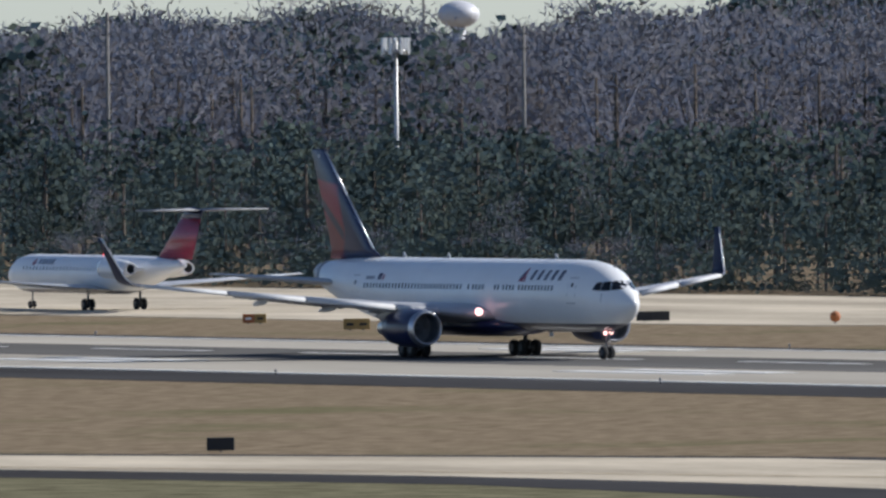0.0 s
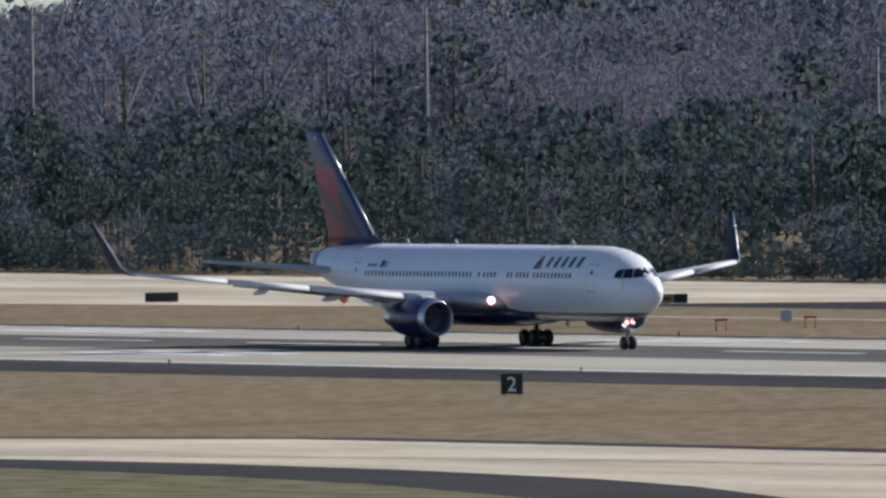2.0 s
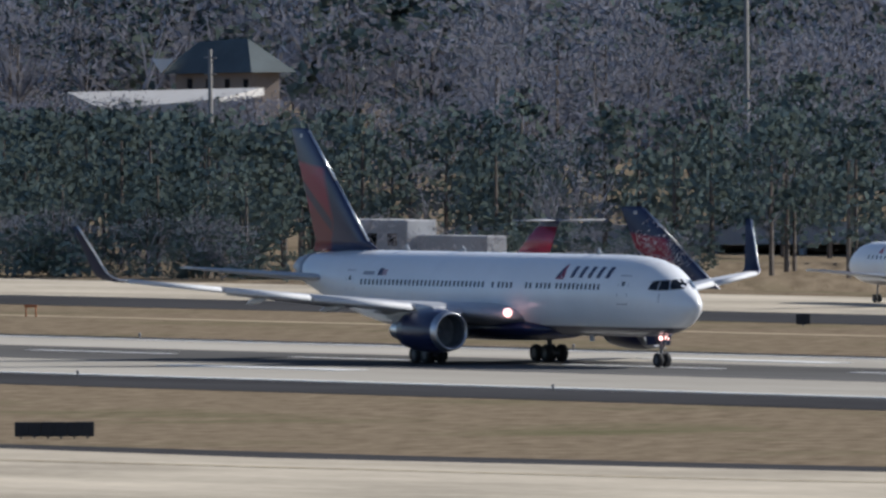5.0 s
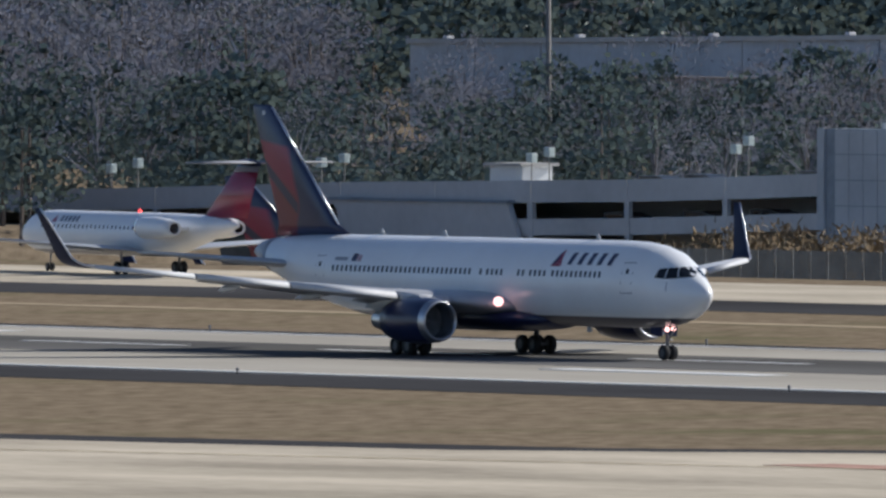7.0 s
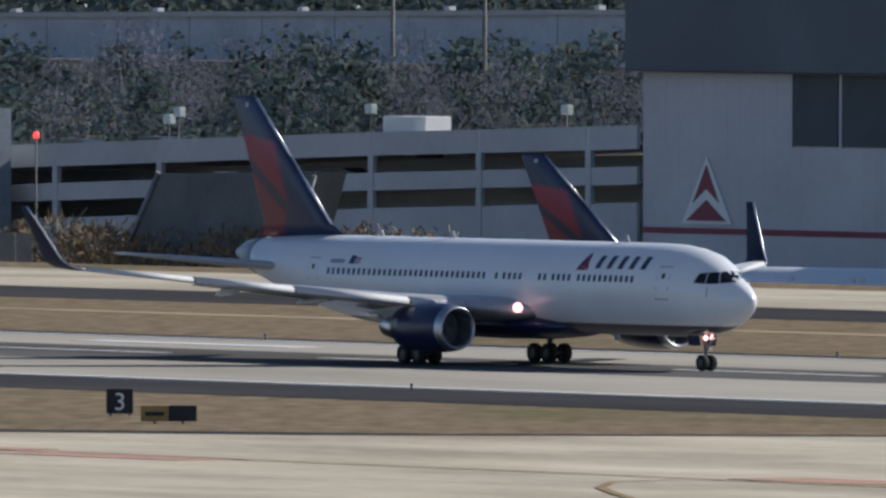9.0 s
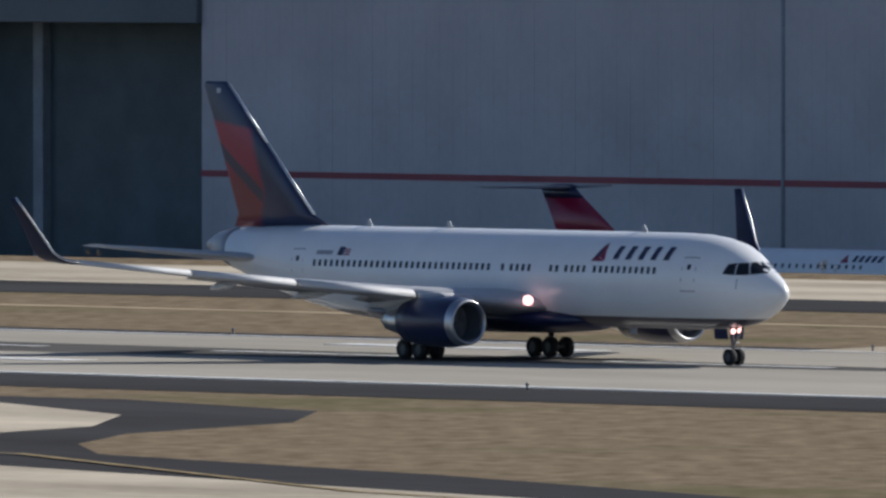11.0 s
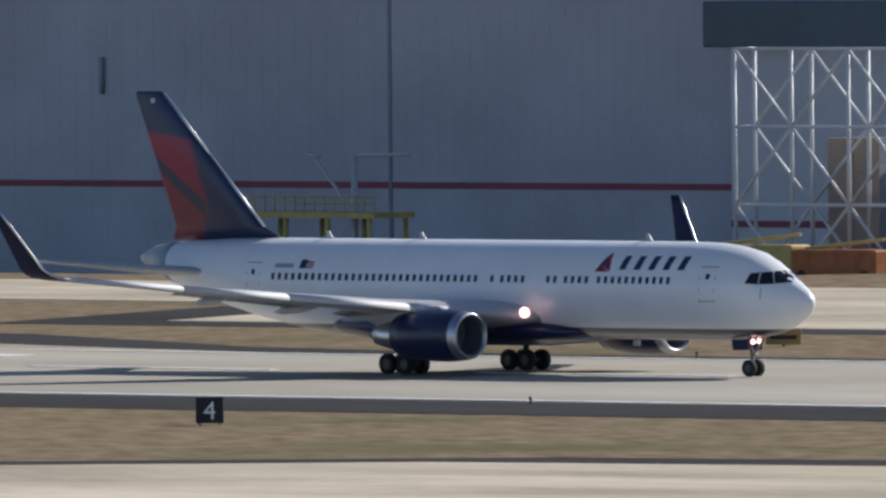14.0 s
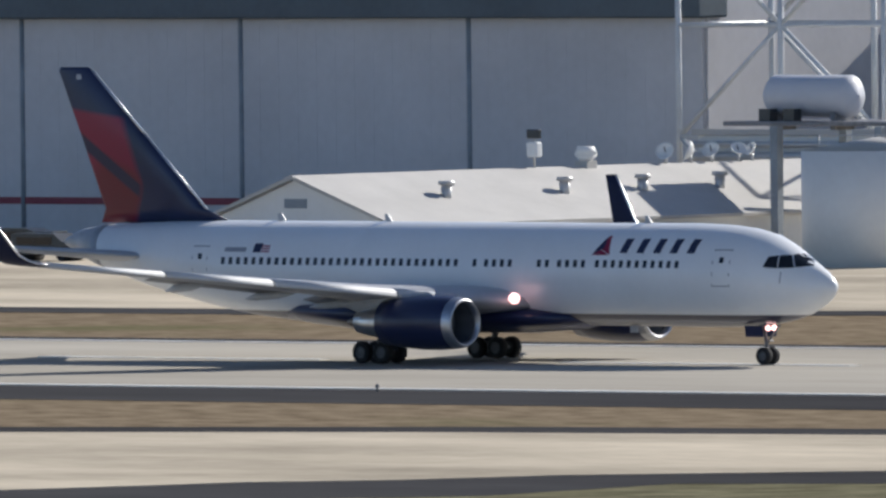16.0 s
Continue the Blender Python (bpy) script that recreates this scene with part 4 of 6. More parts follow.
# ---------- hangars ----------
def hangar(name, label, x0, x1, y, depth, z0, ztop, fascia, wall_mat, stripe_z, joints, openings=(), overhang=6, past=3.5, recess=9):
    """A long hangar front: wall panels between joints, a projecting dark fascia, a red stripe."""
    h = thing(name, pose(0, 0, 0), label, "hangar", kind="")
    cuts = sorted([x0, x1] + [v for o in openings for v in o])
    runs = [(a, b) for a, b in zip(cuts, cuts[1:]) if not any(o[0] - 0.01 <= a and b <= o[1] + 0.01 for o in openings)]
    ft = fascia or ztop
    for a, b in runs:
        js = [a] + [j for j in sorted(joints) if a + 1 < j < b - 1] + [b]
        for p, q in zip(js, js[1:]):
            ob = part("door_panel", boxed(p + 0.18, q - 0.18, y, y + 0.4, z0, ft, bevel=0.05), wall_mat, h, "tall ribbed sheet metal door panel")
            n = int((q - p) / 1.6)
            bm = bmesh.new()
            for i in range(1, n):
                xx = p + (q - p) * i / n
                box(bm, xx - 0.025, xx + 0.025, y - 0.01, y + 0.01, z0, ft)
            part("panel_rib", bm, wall_mat, ob)
            if stripe_z is not None:
                part("red_stripe", boxed(p + 0.2, q - 0.2, y - 0.07, y - 0.035, stripe_z - 0.24, stripe_z + 0.24), stripe_red, h, "thin dark red stripe")
        for j in js[1:-1]:
            part("joint_post", rods(((j, y + 0.05, z0), (j, y + 0.05, ft), 0.2, 0.2), n=6), joint_dark, h, "dark vertical post")
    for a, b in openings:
        # flat sheet behind each opening; interior shade is put into its colour
        part("opening_back", boxed(a - 0.3, b + 0.3, y + recess, y + recess + 0.3, z0, ft), bay_dark, h, "flat dark sheet standing in for the hangar's unlit interior")
        part("opening_floor", boxed(a, b, y, y + recess, z0, z0 + 0.1), garage_conc, h)
    part("side_wall", boxed(x0, x0 + 0.5, y + 0.4, y + depth, z0, ztop), wall_mat, h)
    part("side_wall", boxed(x1 - 0.5, x1, y + 0.4, y + depth, z0, ztop), wall_mat, h)
    part("back_wall", boxed(x0, x1, y + depth, y + depth + 0.5, z0, ztop), wall_mat, h)
    if fascia:
        part("fascia", boxed(x0 - past, x1 + 0.5, y - overhang, y + 2, fascia, ztop, bevel=0.15), fascia_dark, h, "deep dark overhanging fascia")
    part("roof", boxed(x0, x1, y + 2 if fascia else y, y + depth, ztop, ztop + 0.8), hangar_pale, h, "flat pale roof")
    return h


hA = hangar("maintenance_hangar", "pale maintenance hangar with dark fascia and red triangle mark", -1396, -1338, 1010, 60, -12, 27, 14.6, hangar_pale, 2.3, [], overhang=1.5, past=0.3)
for a, b in ((-1376, -1370.2), (-1369.6, -1363.8), (-1363.2, -1357.4)):
    w = part("window", boxed(a, b, 1009.86, 1009.95, 9.0, 14.5), window_dull, hA, "tall dark window")
    part("window_frame", boxed(a - 0.25, a, 1009.8, 1009.96, 8.9, 14.55), hangar_pale, w)
part("mark_base", prism(bmesh.new(), [(-1390.5, 2.85), (-1383.9, 2.85), (-1387.2, 8.1)], 1, 1009.84, 1009.95), sign_white, hA, "white triangle behind the mark")
part("mark_upper", prism(bmesh.new(), [(-1388.9, 4.55), (-1387.2, 5.6), (-1385.6, 4.55), (-1387.2, 7.4)], 1, 1009.76, 1009.86), stripe_red, hA, "plain red triangular mark")
part("mark_lower", prism(bmesh.new(), [(-1389.8, 3.1), (-1384.7, 3.1), (-1387.2, 4.7)], 1, 1009.76, 1009.86), stripe_red, hA, "plain red lower mark")
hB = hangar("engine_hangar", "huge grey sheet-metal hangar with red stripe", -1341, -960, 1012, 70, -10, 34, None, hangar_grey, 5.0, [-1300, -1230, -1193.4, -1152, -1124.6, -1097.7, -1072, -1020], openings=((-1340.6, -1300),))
part("opening_header", boxed(-1341, -1299.8, 1011.5, 1012.4, 16.4, 33.9, bevel=0.1), fascia_dark, hB, "dark beam over the open bay")
part("bay_post", boxed(-1331.6, -1330.4, 1020.2, 1021, -10, 34), joint_dark, hB, "dark post between bay doors")
for x, z0, z1 in ((-1195, 6.7, 12.6), (-1090.2, 11.9, 16.4), (-1049.6, 11.5, 14.2)):
    part("downpipe", rods(((x, 1011.8, z0), (x, 1011.8, z1), 0.18, 0.18)), joint_dark, hB, "dark vertical duct")
hangar("paint_hangar", "pale grey hangar with tall sliding doors and dark fascia", -984.5, -806, 1010.5, 60, -1.2, 18.2, 14.95, hangar_pale, 2.45, [-964, -885.7, -866.1, -846.5, -826.4], openings=((-926.0, -920.6),), recess=0.7, overhang=1.2, past=1.4)
# single pale wall that fills the background behind the steel frame
part("end_wall", boxed(-810, -700, 1040, 1041, -1, 20), hangar_pale, thing("distant_hall", pose(0, 0, 0), "plain pale wall behind the steel frame", "building"))


def lattice_tower(x0, x1, y0, y1, z0, z1, nx, nz, mat=steel_white, r=0.22):
    t = thing("docking_tower", pose(0, 0, 0), "white steel lattice docking tower before the hangar", "scaffold")
    for j, y in enumerate((y0, y1)):
        for i in range(nx + 1):
            x = x0 + (x1 - x0) * i / nx
            part("post", rods(((x, y, z0), (x, y, z1), r, r), n=6), mat, t)
            if i < nx:
                xb = x0 + (x1 - x0) * (i + 1) / nx
                bm = bmesh.new()
                for k in range(nz):
                    za, zb = z0 + (z1 - z0) * k / nz, z0 + (z1 - z0) * (k + 1) / nz
                    p, q = ((x, za), (xb, zb)) if (i + k + j) % 2 else ((xb, za), (x, zb))
                    rod(bm, (p[0], y, p[1]), (q[0], y, q[1]), r * 0.75, r * 0.75, 6)
                part("brace", bm, mat, t)
    for k in range(1, nz + 1):
        z = z0 + (z1 - z0) * k / nz
        bm = bmesh.new()
        for y in (y0, y1):
            rod(bm, (x0, y, z), (x1, y, z), r * 0.8, r * 0.8, 6)
        for x in (x0, x1):
            rod(bm, (x, y0, z), (x, y1, z), r * 0.8, r * 0.8, 6)
        part("girder", bm, mat, t)
    return t


lattice_tower(-960, -943.6, 986, 988, -1, 15.2, 3, 3, r=0.15)
t = thing("panel_enclosure", pose(-955, 990, -1), "tan panelled enclosure inside the tower", "enclosure")
part("core", boxed(0.05, 4.95, 0.1, 2, 0, 10), joint_dark, t)
for i in range(2):
    for j in range(4):
        part("panel", boxed(i * 2.5 + 0.03, i * 2.5 + 2.47, 0, 0.12, j * 2.5 + 0.03, j * 2.5 + 2.47, bevel=0.03), house_tan, t)
lattice_tower(-803, -768, 1004, 1014, -0.3, 22, 4, 3)
for x0, x1, z0, z1, mt in ((-954, -946, 0.6, 1.9, lift_yellow), (-946, -938, 0.4, 1.6, sign_orange), (-962, -957, -0.2, 1.2, car_dark)):
    t = thing("ground_equipment", pose(0, 978, 0), "low ground service machine before the hangar", "machine")
    part("body", boxed(x0, x1, -1, 1, z0 - 0.6, z1, bevel=0.15), mt, t)
    part("arm", rods(((x0 + 0.5, 0, z1), (x1, 0, z1 + 0.7), 0.16, 0.12)), lift_yellow, t)
    for x in (x0 + 1, x1 - 1):
        part("wheel_block", rods(((x, -1.05, z0 - 0.7), (x, 1.05, z0 - 0.7), 0.5, 0.5), n=14), rubber, t)
# lamp gantry with work platform
g = thing("work_platform", pose(0, 990, -7.4), "yellow-brown tail dock with a lamp gantry", "platform")
part("mast", rods(((-1001.5, 0, 0), (-1001.5, 0, 15.2), 0.28, 0.22)), pole_steel, g)
part("lamp_arm", rods(((-1001.8, 0, 15.0), (-996, 0, 15.1), 0.16, 0.13), ((-1001.6, 0, 10.9), (-1005.6, 0, 15.0), 0.13, 0.11), ((-1006.2, 0, 15.1), (-1005, 0, 14.9), 0.15, 0.15)), pole_steel, g)
part("deck", boxed(-1015.5, -997.5, -2, 2, 10.6, 11.0), lift_yellow, g)
bm = bmesh.new()
for i in range(19):
    rod(bm, (-1015.5 + i, -2, 11), (-1015.5 + i, -2, 12.1), 0.05, 0.05, 5)
rod(bm, (-1015.5, -2, 12.1), (-997.5, -2, 12.1), 0.06, 0.06, 5)
rod(bm, (-1015.5, -2, 11.6), (-997.5, -2, 11.6), 0.05, 0.05, 5)
part("railing", bm, lift_yellow, g)
for i in range(5):
    x = -1015 + i * 4.2
    part("leg", rods(((x, -1.8, 0), (x, -1.8, 10.6), 0.18, 0.18), ((x, 1.8, 0), (x, 1.8, 10.6), 0.18, 0.18)), lift_yellow, g)
part("tank", rods(((-1013, -1, 11.0), (-1013, -1, 12.6), 0.4, 0.4), n=12), sign_white, g)

# parked lorry trailer
t = thing("lorry_trailer", pose(-899.6, 986, -1.3), "white box trailer parked at the hangar", "truck")
part("box_body", boxed(0, 13.6, 0, 2.6, 1.1, 4.2, bevel=0.06), car_white, t, "white trailer box")
part("side_mark", boxed(0.6, 2.6, -0.02, 0.0, 3.15, 3.75), navy, t, "plain mark in place of a brand")
part("side_mark", boxed(2.7, 4.3, -0.02, 0.0, 3.15, 3.75), sign_orange, t)
for x in (11.6, 12.9):
    part("axle_wheel", rods(((x, 0, 0.5), (x, 2.6, 0.5), 0.5, 0.5), n=16), rubber, t)
part("landing_leg", rods(((3, 0.6, 0), (3, 0.6, 1.2), 0.1, 0.1)), steel, t)


# ---------- white gabled store and plant ----------
t = thing("gabled_store", pose(-779, 935, -0.2), "long low white store with a pitched white roof", "building")
part("gable_wall", prism(bmesh.new(), [(-8, 0), (8, 0), (8, 3.1), (0, 6.0), (-8, 3.1)], 1, 0, 58), bldg_white, t, "white clad walls")
for s in (-1, 1):
    bm = prism(bmesh.new(), [(0, 6.05), (s * 8.6, 2.95), (s * 8.6, 3.15), (0, 6.3)], 1, -0.5, 58.5)
    part("roof_slope", bm, roof_white, t, "white metal roof slope")
part("gable_vent", boxed(-0.9, 0.9, -0.08, 0.02, 4.2, 4.8), joint_dark, t, "dark louvre in the gable")
part("side_door", boxed(7.98, 8.06, 6, 9, 0, 2.4), joint_dark, t)
for y in (10, 22, 30, 38):
    part("roof_vent", rods(((4.2, y, 4.3), (4.2, y, 5.5), 0.35, 0.35), ((4.2, y, 5.5), (4.2, y, 5.75), 0.55, 0.5), n=12), pole_steel, t, "galvanised roof vent")


def dish(x, y, z, zg, r, heads=1):
    t = thing("lamp_mast", pose(x, y, zg), "apron lamp mast with pale round heads", "lamp", "lamp masts")
    part("pole", rods(((0, 0, 0), (0, 0, z - zg), 0.14, 0.09)), pole_steel, t)
    part("crossarm", rods(((-r * heads, 0, z - zg), (r * heads, 0, z - zg), 0.07, 0.07)), pole_steel, t)
    for i in range(heads):
        bm = bmesh.new()
        bmesh.ops.create_uvsphere(bm, u_segments=14, v_segments=8, radius=r)
        bmesh.ops.scale(bm, vec=(1, 1, 0.6), verts=bm.verts)
        part("lamp_head", bm, sign_white, t, "pale round lamp head").matrix_basis = pose((i - (heads - 1) / 2) * r * 2.1, 0, z - zg)


dish(-836.4, 985, 6.9, -0.5, 0.45, 2)


def roof_dish(y, r, tilt, turn):
    """A shallow pale dish on a short stub on the store's ridge."""
    t = thing("roof_dish", pose(-779, y, 6.05), "pale round dish on the ridge of the store", "dish", "roof dishes")
    part("stub", rods(((0, 0, 0), (0, 0, 0.5), 0.16, 0.12)), pole_steel, t)
    bm = bmesh.new()
    n = 20
    prof = [(0.0, 0.02), (0.06, 0.45), (0.2, 0.8), (0.36, 1.0), (0.42, 1.0), (0.27, 0.78), (0.13, 0.43), (0.08, 0.02)]
    loft(bm, [[(q * r * math.cos(2 * math.pi * i / n), q * r * math.sin(2 * math.pi * i / n), (h - 0.2) * r * 1.6) for i in range(n)] for h, q in prof])
    part("bowl", bm, sign_white, t, "pale bowl").matrix_basis = pose(0, 0, 0.75, tilt, 0, turn)
    part("feed", rods(((0, 0, 0.75), (0.25 * r, -0.5 * r, 0.75 + 0.55 * r), 0.05, 0.04)), steel, t)


for y, r, tilt, turn in ((972.6, 0.62, 62, 20), (975.2, 0.66, 70, -50), (977.4, 0.6, 55, 10), (980.2, 0.58, 40, 60), (981.6, 0.5, 60, -20)):
    roof_dish(y, r, tilt, turn)
t = thing("roof_fan", pose(-779, 964.4, 6.05), "pale boxy roof fan on the store", "fan")
part("curb", boxed(-0.5, 0.5, -0.5, 0.5, -0.2, 0.35, bevel=0.04), roof_white, t)
part("hood", rods(((0, 0, 0.35), (0, 0, 0.75), 0.42, 0.75), ((0, 0, 0.75), (0, 0, 1.3), 0.75, 0.55), n=16), sign_white, t)
t = thing("floodlight", pose(-779, 959.1, 6.05), "twin floodlight on a short roof mast", "lamp")
part("mast", rods(((0, 0, -0.1), (0, 0, 2.3), 0.09, 0.07)), pole_steel, t)
part("lamp_head", boxed(-0.45, 0.45, -0.3, 0.3, 0.7, 1.7, bevel=0.12), sign_white, t)
part("lamp_head", boxed(-0.5, 0.5, -0.2, 0.2, 1.9, 2.5, bevel=0.08), car_dark, t)
t = thing("plant_building", pose(-795, 996, -0.2), "low pale plant building with pipes", "building")
part("hall", boxed(0, 26, 0, 6, 0, 7.6, bevel=0.1), bldg_white, t)
part("parapet", boxed(-0.3, 26.3, -0.3, 0.1, 7.6, 8.0), roof_white, t)
part("pipe_rack", rods(((0, -0.6, 6.2), (26, -0.6, 6.2), 0.3, 0.3), ((0, -0.6, 7.0), (26, -0.6, 7.0), 0.2, 0.2)), pole_steel, t, "grey pipes along the wall")
t = thing("tank_platform", pose(0, 0, 0), "steel platform that carries the tank", "platform")
part("deck", boxed(-774.5, -752, 973, 979, 8.5, 8.8, bevel=0.05), steel, t, "dark steel deck")
for x in (-769.6, -761, -752.6):
    for y in (972.4, 979.6):
        part("leg", boxed(x - 0.3, x + 0.3, y - 0.3, y + 0.3, -0.1, 8.5), joint_dark, t)
t = thing("horizontal_tank", pose(-773, 976, 8.8), "white horizontal tank on the plant roof", "tank")
part("shell", lathe(bmesh.new(), [(0, 0.05), (0.15, 0.9), (0.6, 1.35), (6.8, 1.35), (7.2, 0.9), (7.4, 0.05)], 0, 1.6, 28), tower_white, t)
for x in (1.2, 6):
    part("saddle", boxed(x - 0.2, x + 0.2, -1, 1, -0.6, 0.6), steel, t)
part("dark_unit", boxed(1.0, 1.9, -2.4, -1.6, 0, 0.8), car_dark, t)
part("dark_unit", boxed(3.0, 3.9, -2.4, -1.6, 0, 0.8), car_dark, t)
t = thing("storage_silo", pose(-747.4, 955, -0.2), "large white round storage tank", "tank")
part("shell", rods(((0, 0, 0), (0, 0, 7.6), 5.0, 5.0), n=48), bldg_white, t)
part("roof_cone", rods(((0, 0, 7.6), (0, 0, 8.4), 5.0, 0.4), n=48), roof_white, t)
part("hand_rail", rods(((-4.9, 0, 7.6), (-4.9, 0, 8.5), 0.05, 0.05), ((4.9, 0, 7.6), (4.9, 0, 8.5), 0.05, 0.05), ((-4.9, 0, 8.5), (4.9, 0, 8.5), 0.05, 0.05)), pole_steel, t)


def van(x, y, z, mat, turn=0, label="white service van parked at the hangars", name="service_van", h=2.2, ln=5.2):
    t = thing(name, pose(x, y, z, 0, 0, turn), label, "vehicle", "parked vehicles")
    bm = prism(bmesh.new(), [(-ln / 2, 0.45), (ln / 2, 0.45), (ln / 2, 1.15), (ln / 2 - 0.9, 1.3), (ln / 2 - 1.6, h), (-ln / 2, h)], 1, -0.95, 0.95)
    part("body", bm, mat, t)
    part("side_window", boxed(-ln / 2 + 0.5, ln / 2 - 1.7, -0.97, 0.97, h - 0.75, h - 0.25), glass, t)
    for wx in (-ln / 2 + 0.9, ln / 2 - 0.9):
        part("axle_wheel", rods(((wx, -1, 0.36), (wx, 1, 0.36), 0.36, 0.36), n=16), rubber, t)
    return t


van(-814, 952, 0.04, car_dark, h=1.8)
van(-836, 975, 0.04, car_dark, h=1.5)
van(-936, 985, -1, car_dark, h=2.4)
for x in (-826, -834, -843, -852, -861, -910, -915, -931):
    t = thing("ground_cart", pose(x, 972 + (x * 7) % 9, 0.04 if x > -900 else -0.6), "small dull ground cart at the hangar doors", "cart", "ground carts")
    part("body", boxed(-1.3, 1.3, -0.8, 0.8, 0.4, 1.3 + (x * 3) % 2 * 0.5, bevel=0.06), (steel, sign_yellow, car_dark, car_white)[int(-x) % 4], t)
    for w in (-0.9, 0.9):
        part("axle_wheel", rods(((w, -0.85, 0.3), (w, 0.85, 0.3), 0.3, 0.3), n=12), rubber, t)


# ---------- parking deck, grid-fronted block, shed, fence ----------
def deck_top(x):
    return float(np.interp(x, (-1668, -1615, -1580, -1532, -1507, -1486, -1435, -1396), (3.9, 4.8, 5.7, 6.4, 7.1, 7.8, 9.4, 10.4)))


gar = thing("parking_deck", pose(0, 1010, 0), "low grey concrete parking deck with dark open levels", "building")
xs = [-1697.44 + 14.72 * i for i in range(21)] + [-1396.6]
for a, b in zip(xs, xs[1:]):
    za, zb = deck_top(a), deck_top(b)
    for lo, hi in ((-1.85, 0), (-4.6, -3.2), (-10, -6.0)):
        part("parapet_panel", prism(bmesh.new(), [(a + 0.03, za + lo), (b - 0.03, zb + lo), (b - 0.03, zb + hi), (a + 0.03, za + hi)], 1, 0, 0.3), garage_conc, gar)
    part("deck_slab", prism(bmesh.new(), [(a, za - 1.5), (b, zb - 1.5), (b, zb - 1.2), (a, za - 1.2)], 1, 0.3, 45), garage_conc, gar)
    part("deck_slab", prism(bmesh.new(), [(a, za - 4.5), (b, zb - 4.5), (b, zb - 4.2), (a, za - 4.2)], 1, 0.3, 45), garage_conc, gar)
    part("deck_column", boxed(a - 0.35, a + 0.35, -0.1, 0.35, za - 10, za - 1.8, bevel=0.04), garage_conc, gar)
# wall added inside the deck to block the view and darken the open levels
part("back_wall", prism(bmesh.new(), [(-1697.4, -10), (-1396.6, -10), (-1396.6, 8.2), (-1435, 7.4), (-1507, 5.2), (-1668, 2.0), (-1697.4, 2.0)], 1, 12, 12.4), garage_conc, gar)
part("solid_bay", prism(bmesh.new(), [(-1580, 4.2), (-1553, 4.4), (-1546, -8), (-1571, -8)], 1, -0.6, -0.1), garage_conc, gar, "solid sloping ramp wall")
part("bay_cap", boxed(-1581, -1552.5, -0.8, 0.0, 4.2, 4.45), joint_dark, gar)
t = thing("stair_house", pose(-1554.9, 1010.6, 5.5), "small pale stair house on the parking deck", "building")
part("block", boxed(-2.5, 2.5, 0, 3, 0, 1.8, bevel=0.05), bldg_white, t)
part("cap", boxed(-2.9, 2.9, -0.4, 3.4, 1.8, 2.05), roof_white, t)
for heads in (((-1652.4, 5.6), (-1647.4, 6.2)), ((-1617.5, 6.5), (-1613.2, 7.0)), ((-1583.9, 7.3), (-1580.3, 7.7)), ((-1551.3, 8.0), (-1548.6, 8.5)), ((-1520.5, 9.0), (-1518.6, 9.7)), ((-1461.7, 10.2), (-1460.3, 10.8)), ((-1433.7, 11.3),), ((-1407.1, 11.5),)):
    x0 = heads[0][0]
    zb = deck_top(x0) - 1.2
    t = thing("deck_lamp", pose(x0, 1010.8, zb), "short lamp post on the parking deck", "lamp", "parking deck lamps")
    for x, z in heads:
        part("pole", rods(((x - x0, 0, 0), (x - x0, 0, z - zb), 0.07, 0.05)), pole_wood, t)
        part("lamp_head", boxed(-0.45, 0.45, -0.3, 0.3, -0.4, 0.4, bevel=0.08), lamp_glass, t, "boxy pale lamp head").matrix_basis = pose(x - x0, 0, z - zb)
for x in (-1534, -1527, -1476, -1510, -1465):
    van(x, 1012.5, deck_top(x) - 1.2, car_dark, 0, "dark car parked on the deck roof", "parked_car", 1.5, 4.5)
for x, z in ((-1600, 1), (-1572, 1.2), (-1528, 1.6), (-1518, 1.6), (-1455, 3.0), (-1440, 3.2), (-1540, 1.4)):
    van(x, 1013, deck_top(x) - 4.2, car_white if int(x) % 2 else car_dark, 0, "car parked inside the parking deck", "parked_car", 1.5, 4.5)
t = thing("site_office", pose(-1427.4, 1011.5, 7.45), "pale cabin truck on the parking deck", "vehicle")
part("cabin", boxed(-5.6, 0.2, 0, 2.5, 1.9, 3.3, bevel=0.06), bldg_white, t, "pale cabin top")
part("lower_body", boxed(-5.5, 0.1, 0.1, 2.4, 0.7, 1.9, bevel=0.05), garage_conc, t)
for x in (-4.2, -2.6, -1.0):
    part("side_panel", boxed(x - 0.5, x + 0.5, 0.04, 0.1, 0.85, 1.8), joint_dark, t)
part("cab", boxed(-7.3, -5.7, 0.2, 2.3, 0.5, 2.4, bevel=0.15), car_dark, t)
for x in (-6.5, -1.2):
    part("axle_wheel", rods(((x, 0, 0.5), (x, 2.5, 0.5), 0.5, 0.5), n=14), rubber, t)
blk = thing("grid_fronted_block", pose(0, 1006, 0), "tall blank block clad in grey grid panels", "building")
part("core", boxed(-1500.7, -1480.1, 0.15, 2.0, -8, 10.9), joint_dark, blk)
for i in range(9):
    for j in range(9):
        x, z = -1498.75 + i * 2.07, -8 + j * 2.1
        part("panel", boxed(x + 0.04, x + 2.03, 0, 0.15, z + 0.04, z + 2.06), panel_grey, blk)
part("corner_pier", boxed(-1501.2, -1500.2, -0.1, 2.0, -8, 10.9), panel_grey, blk)
part("roof_box", boxed(-1492.5, -1491.9, 0.4, 1.0, 10.9, 11.4), bldg_white, blk)
SET_BACK = [o for o in bpy.data.objects if o.parent is None and o.name.split('.')[0] in ('parking_deck', 'stair_house', 'deck_lamp', 'parked_car', 'site_office', 'grid_fronted_block', 'maintenance_hangar')]
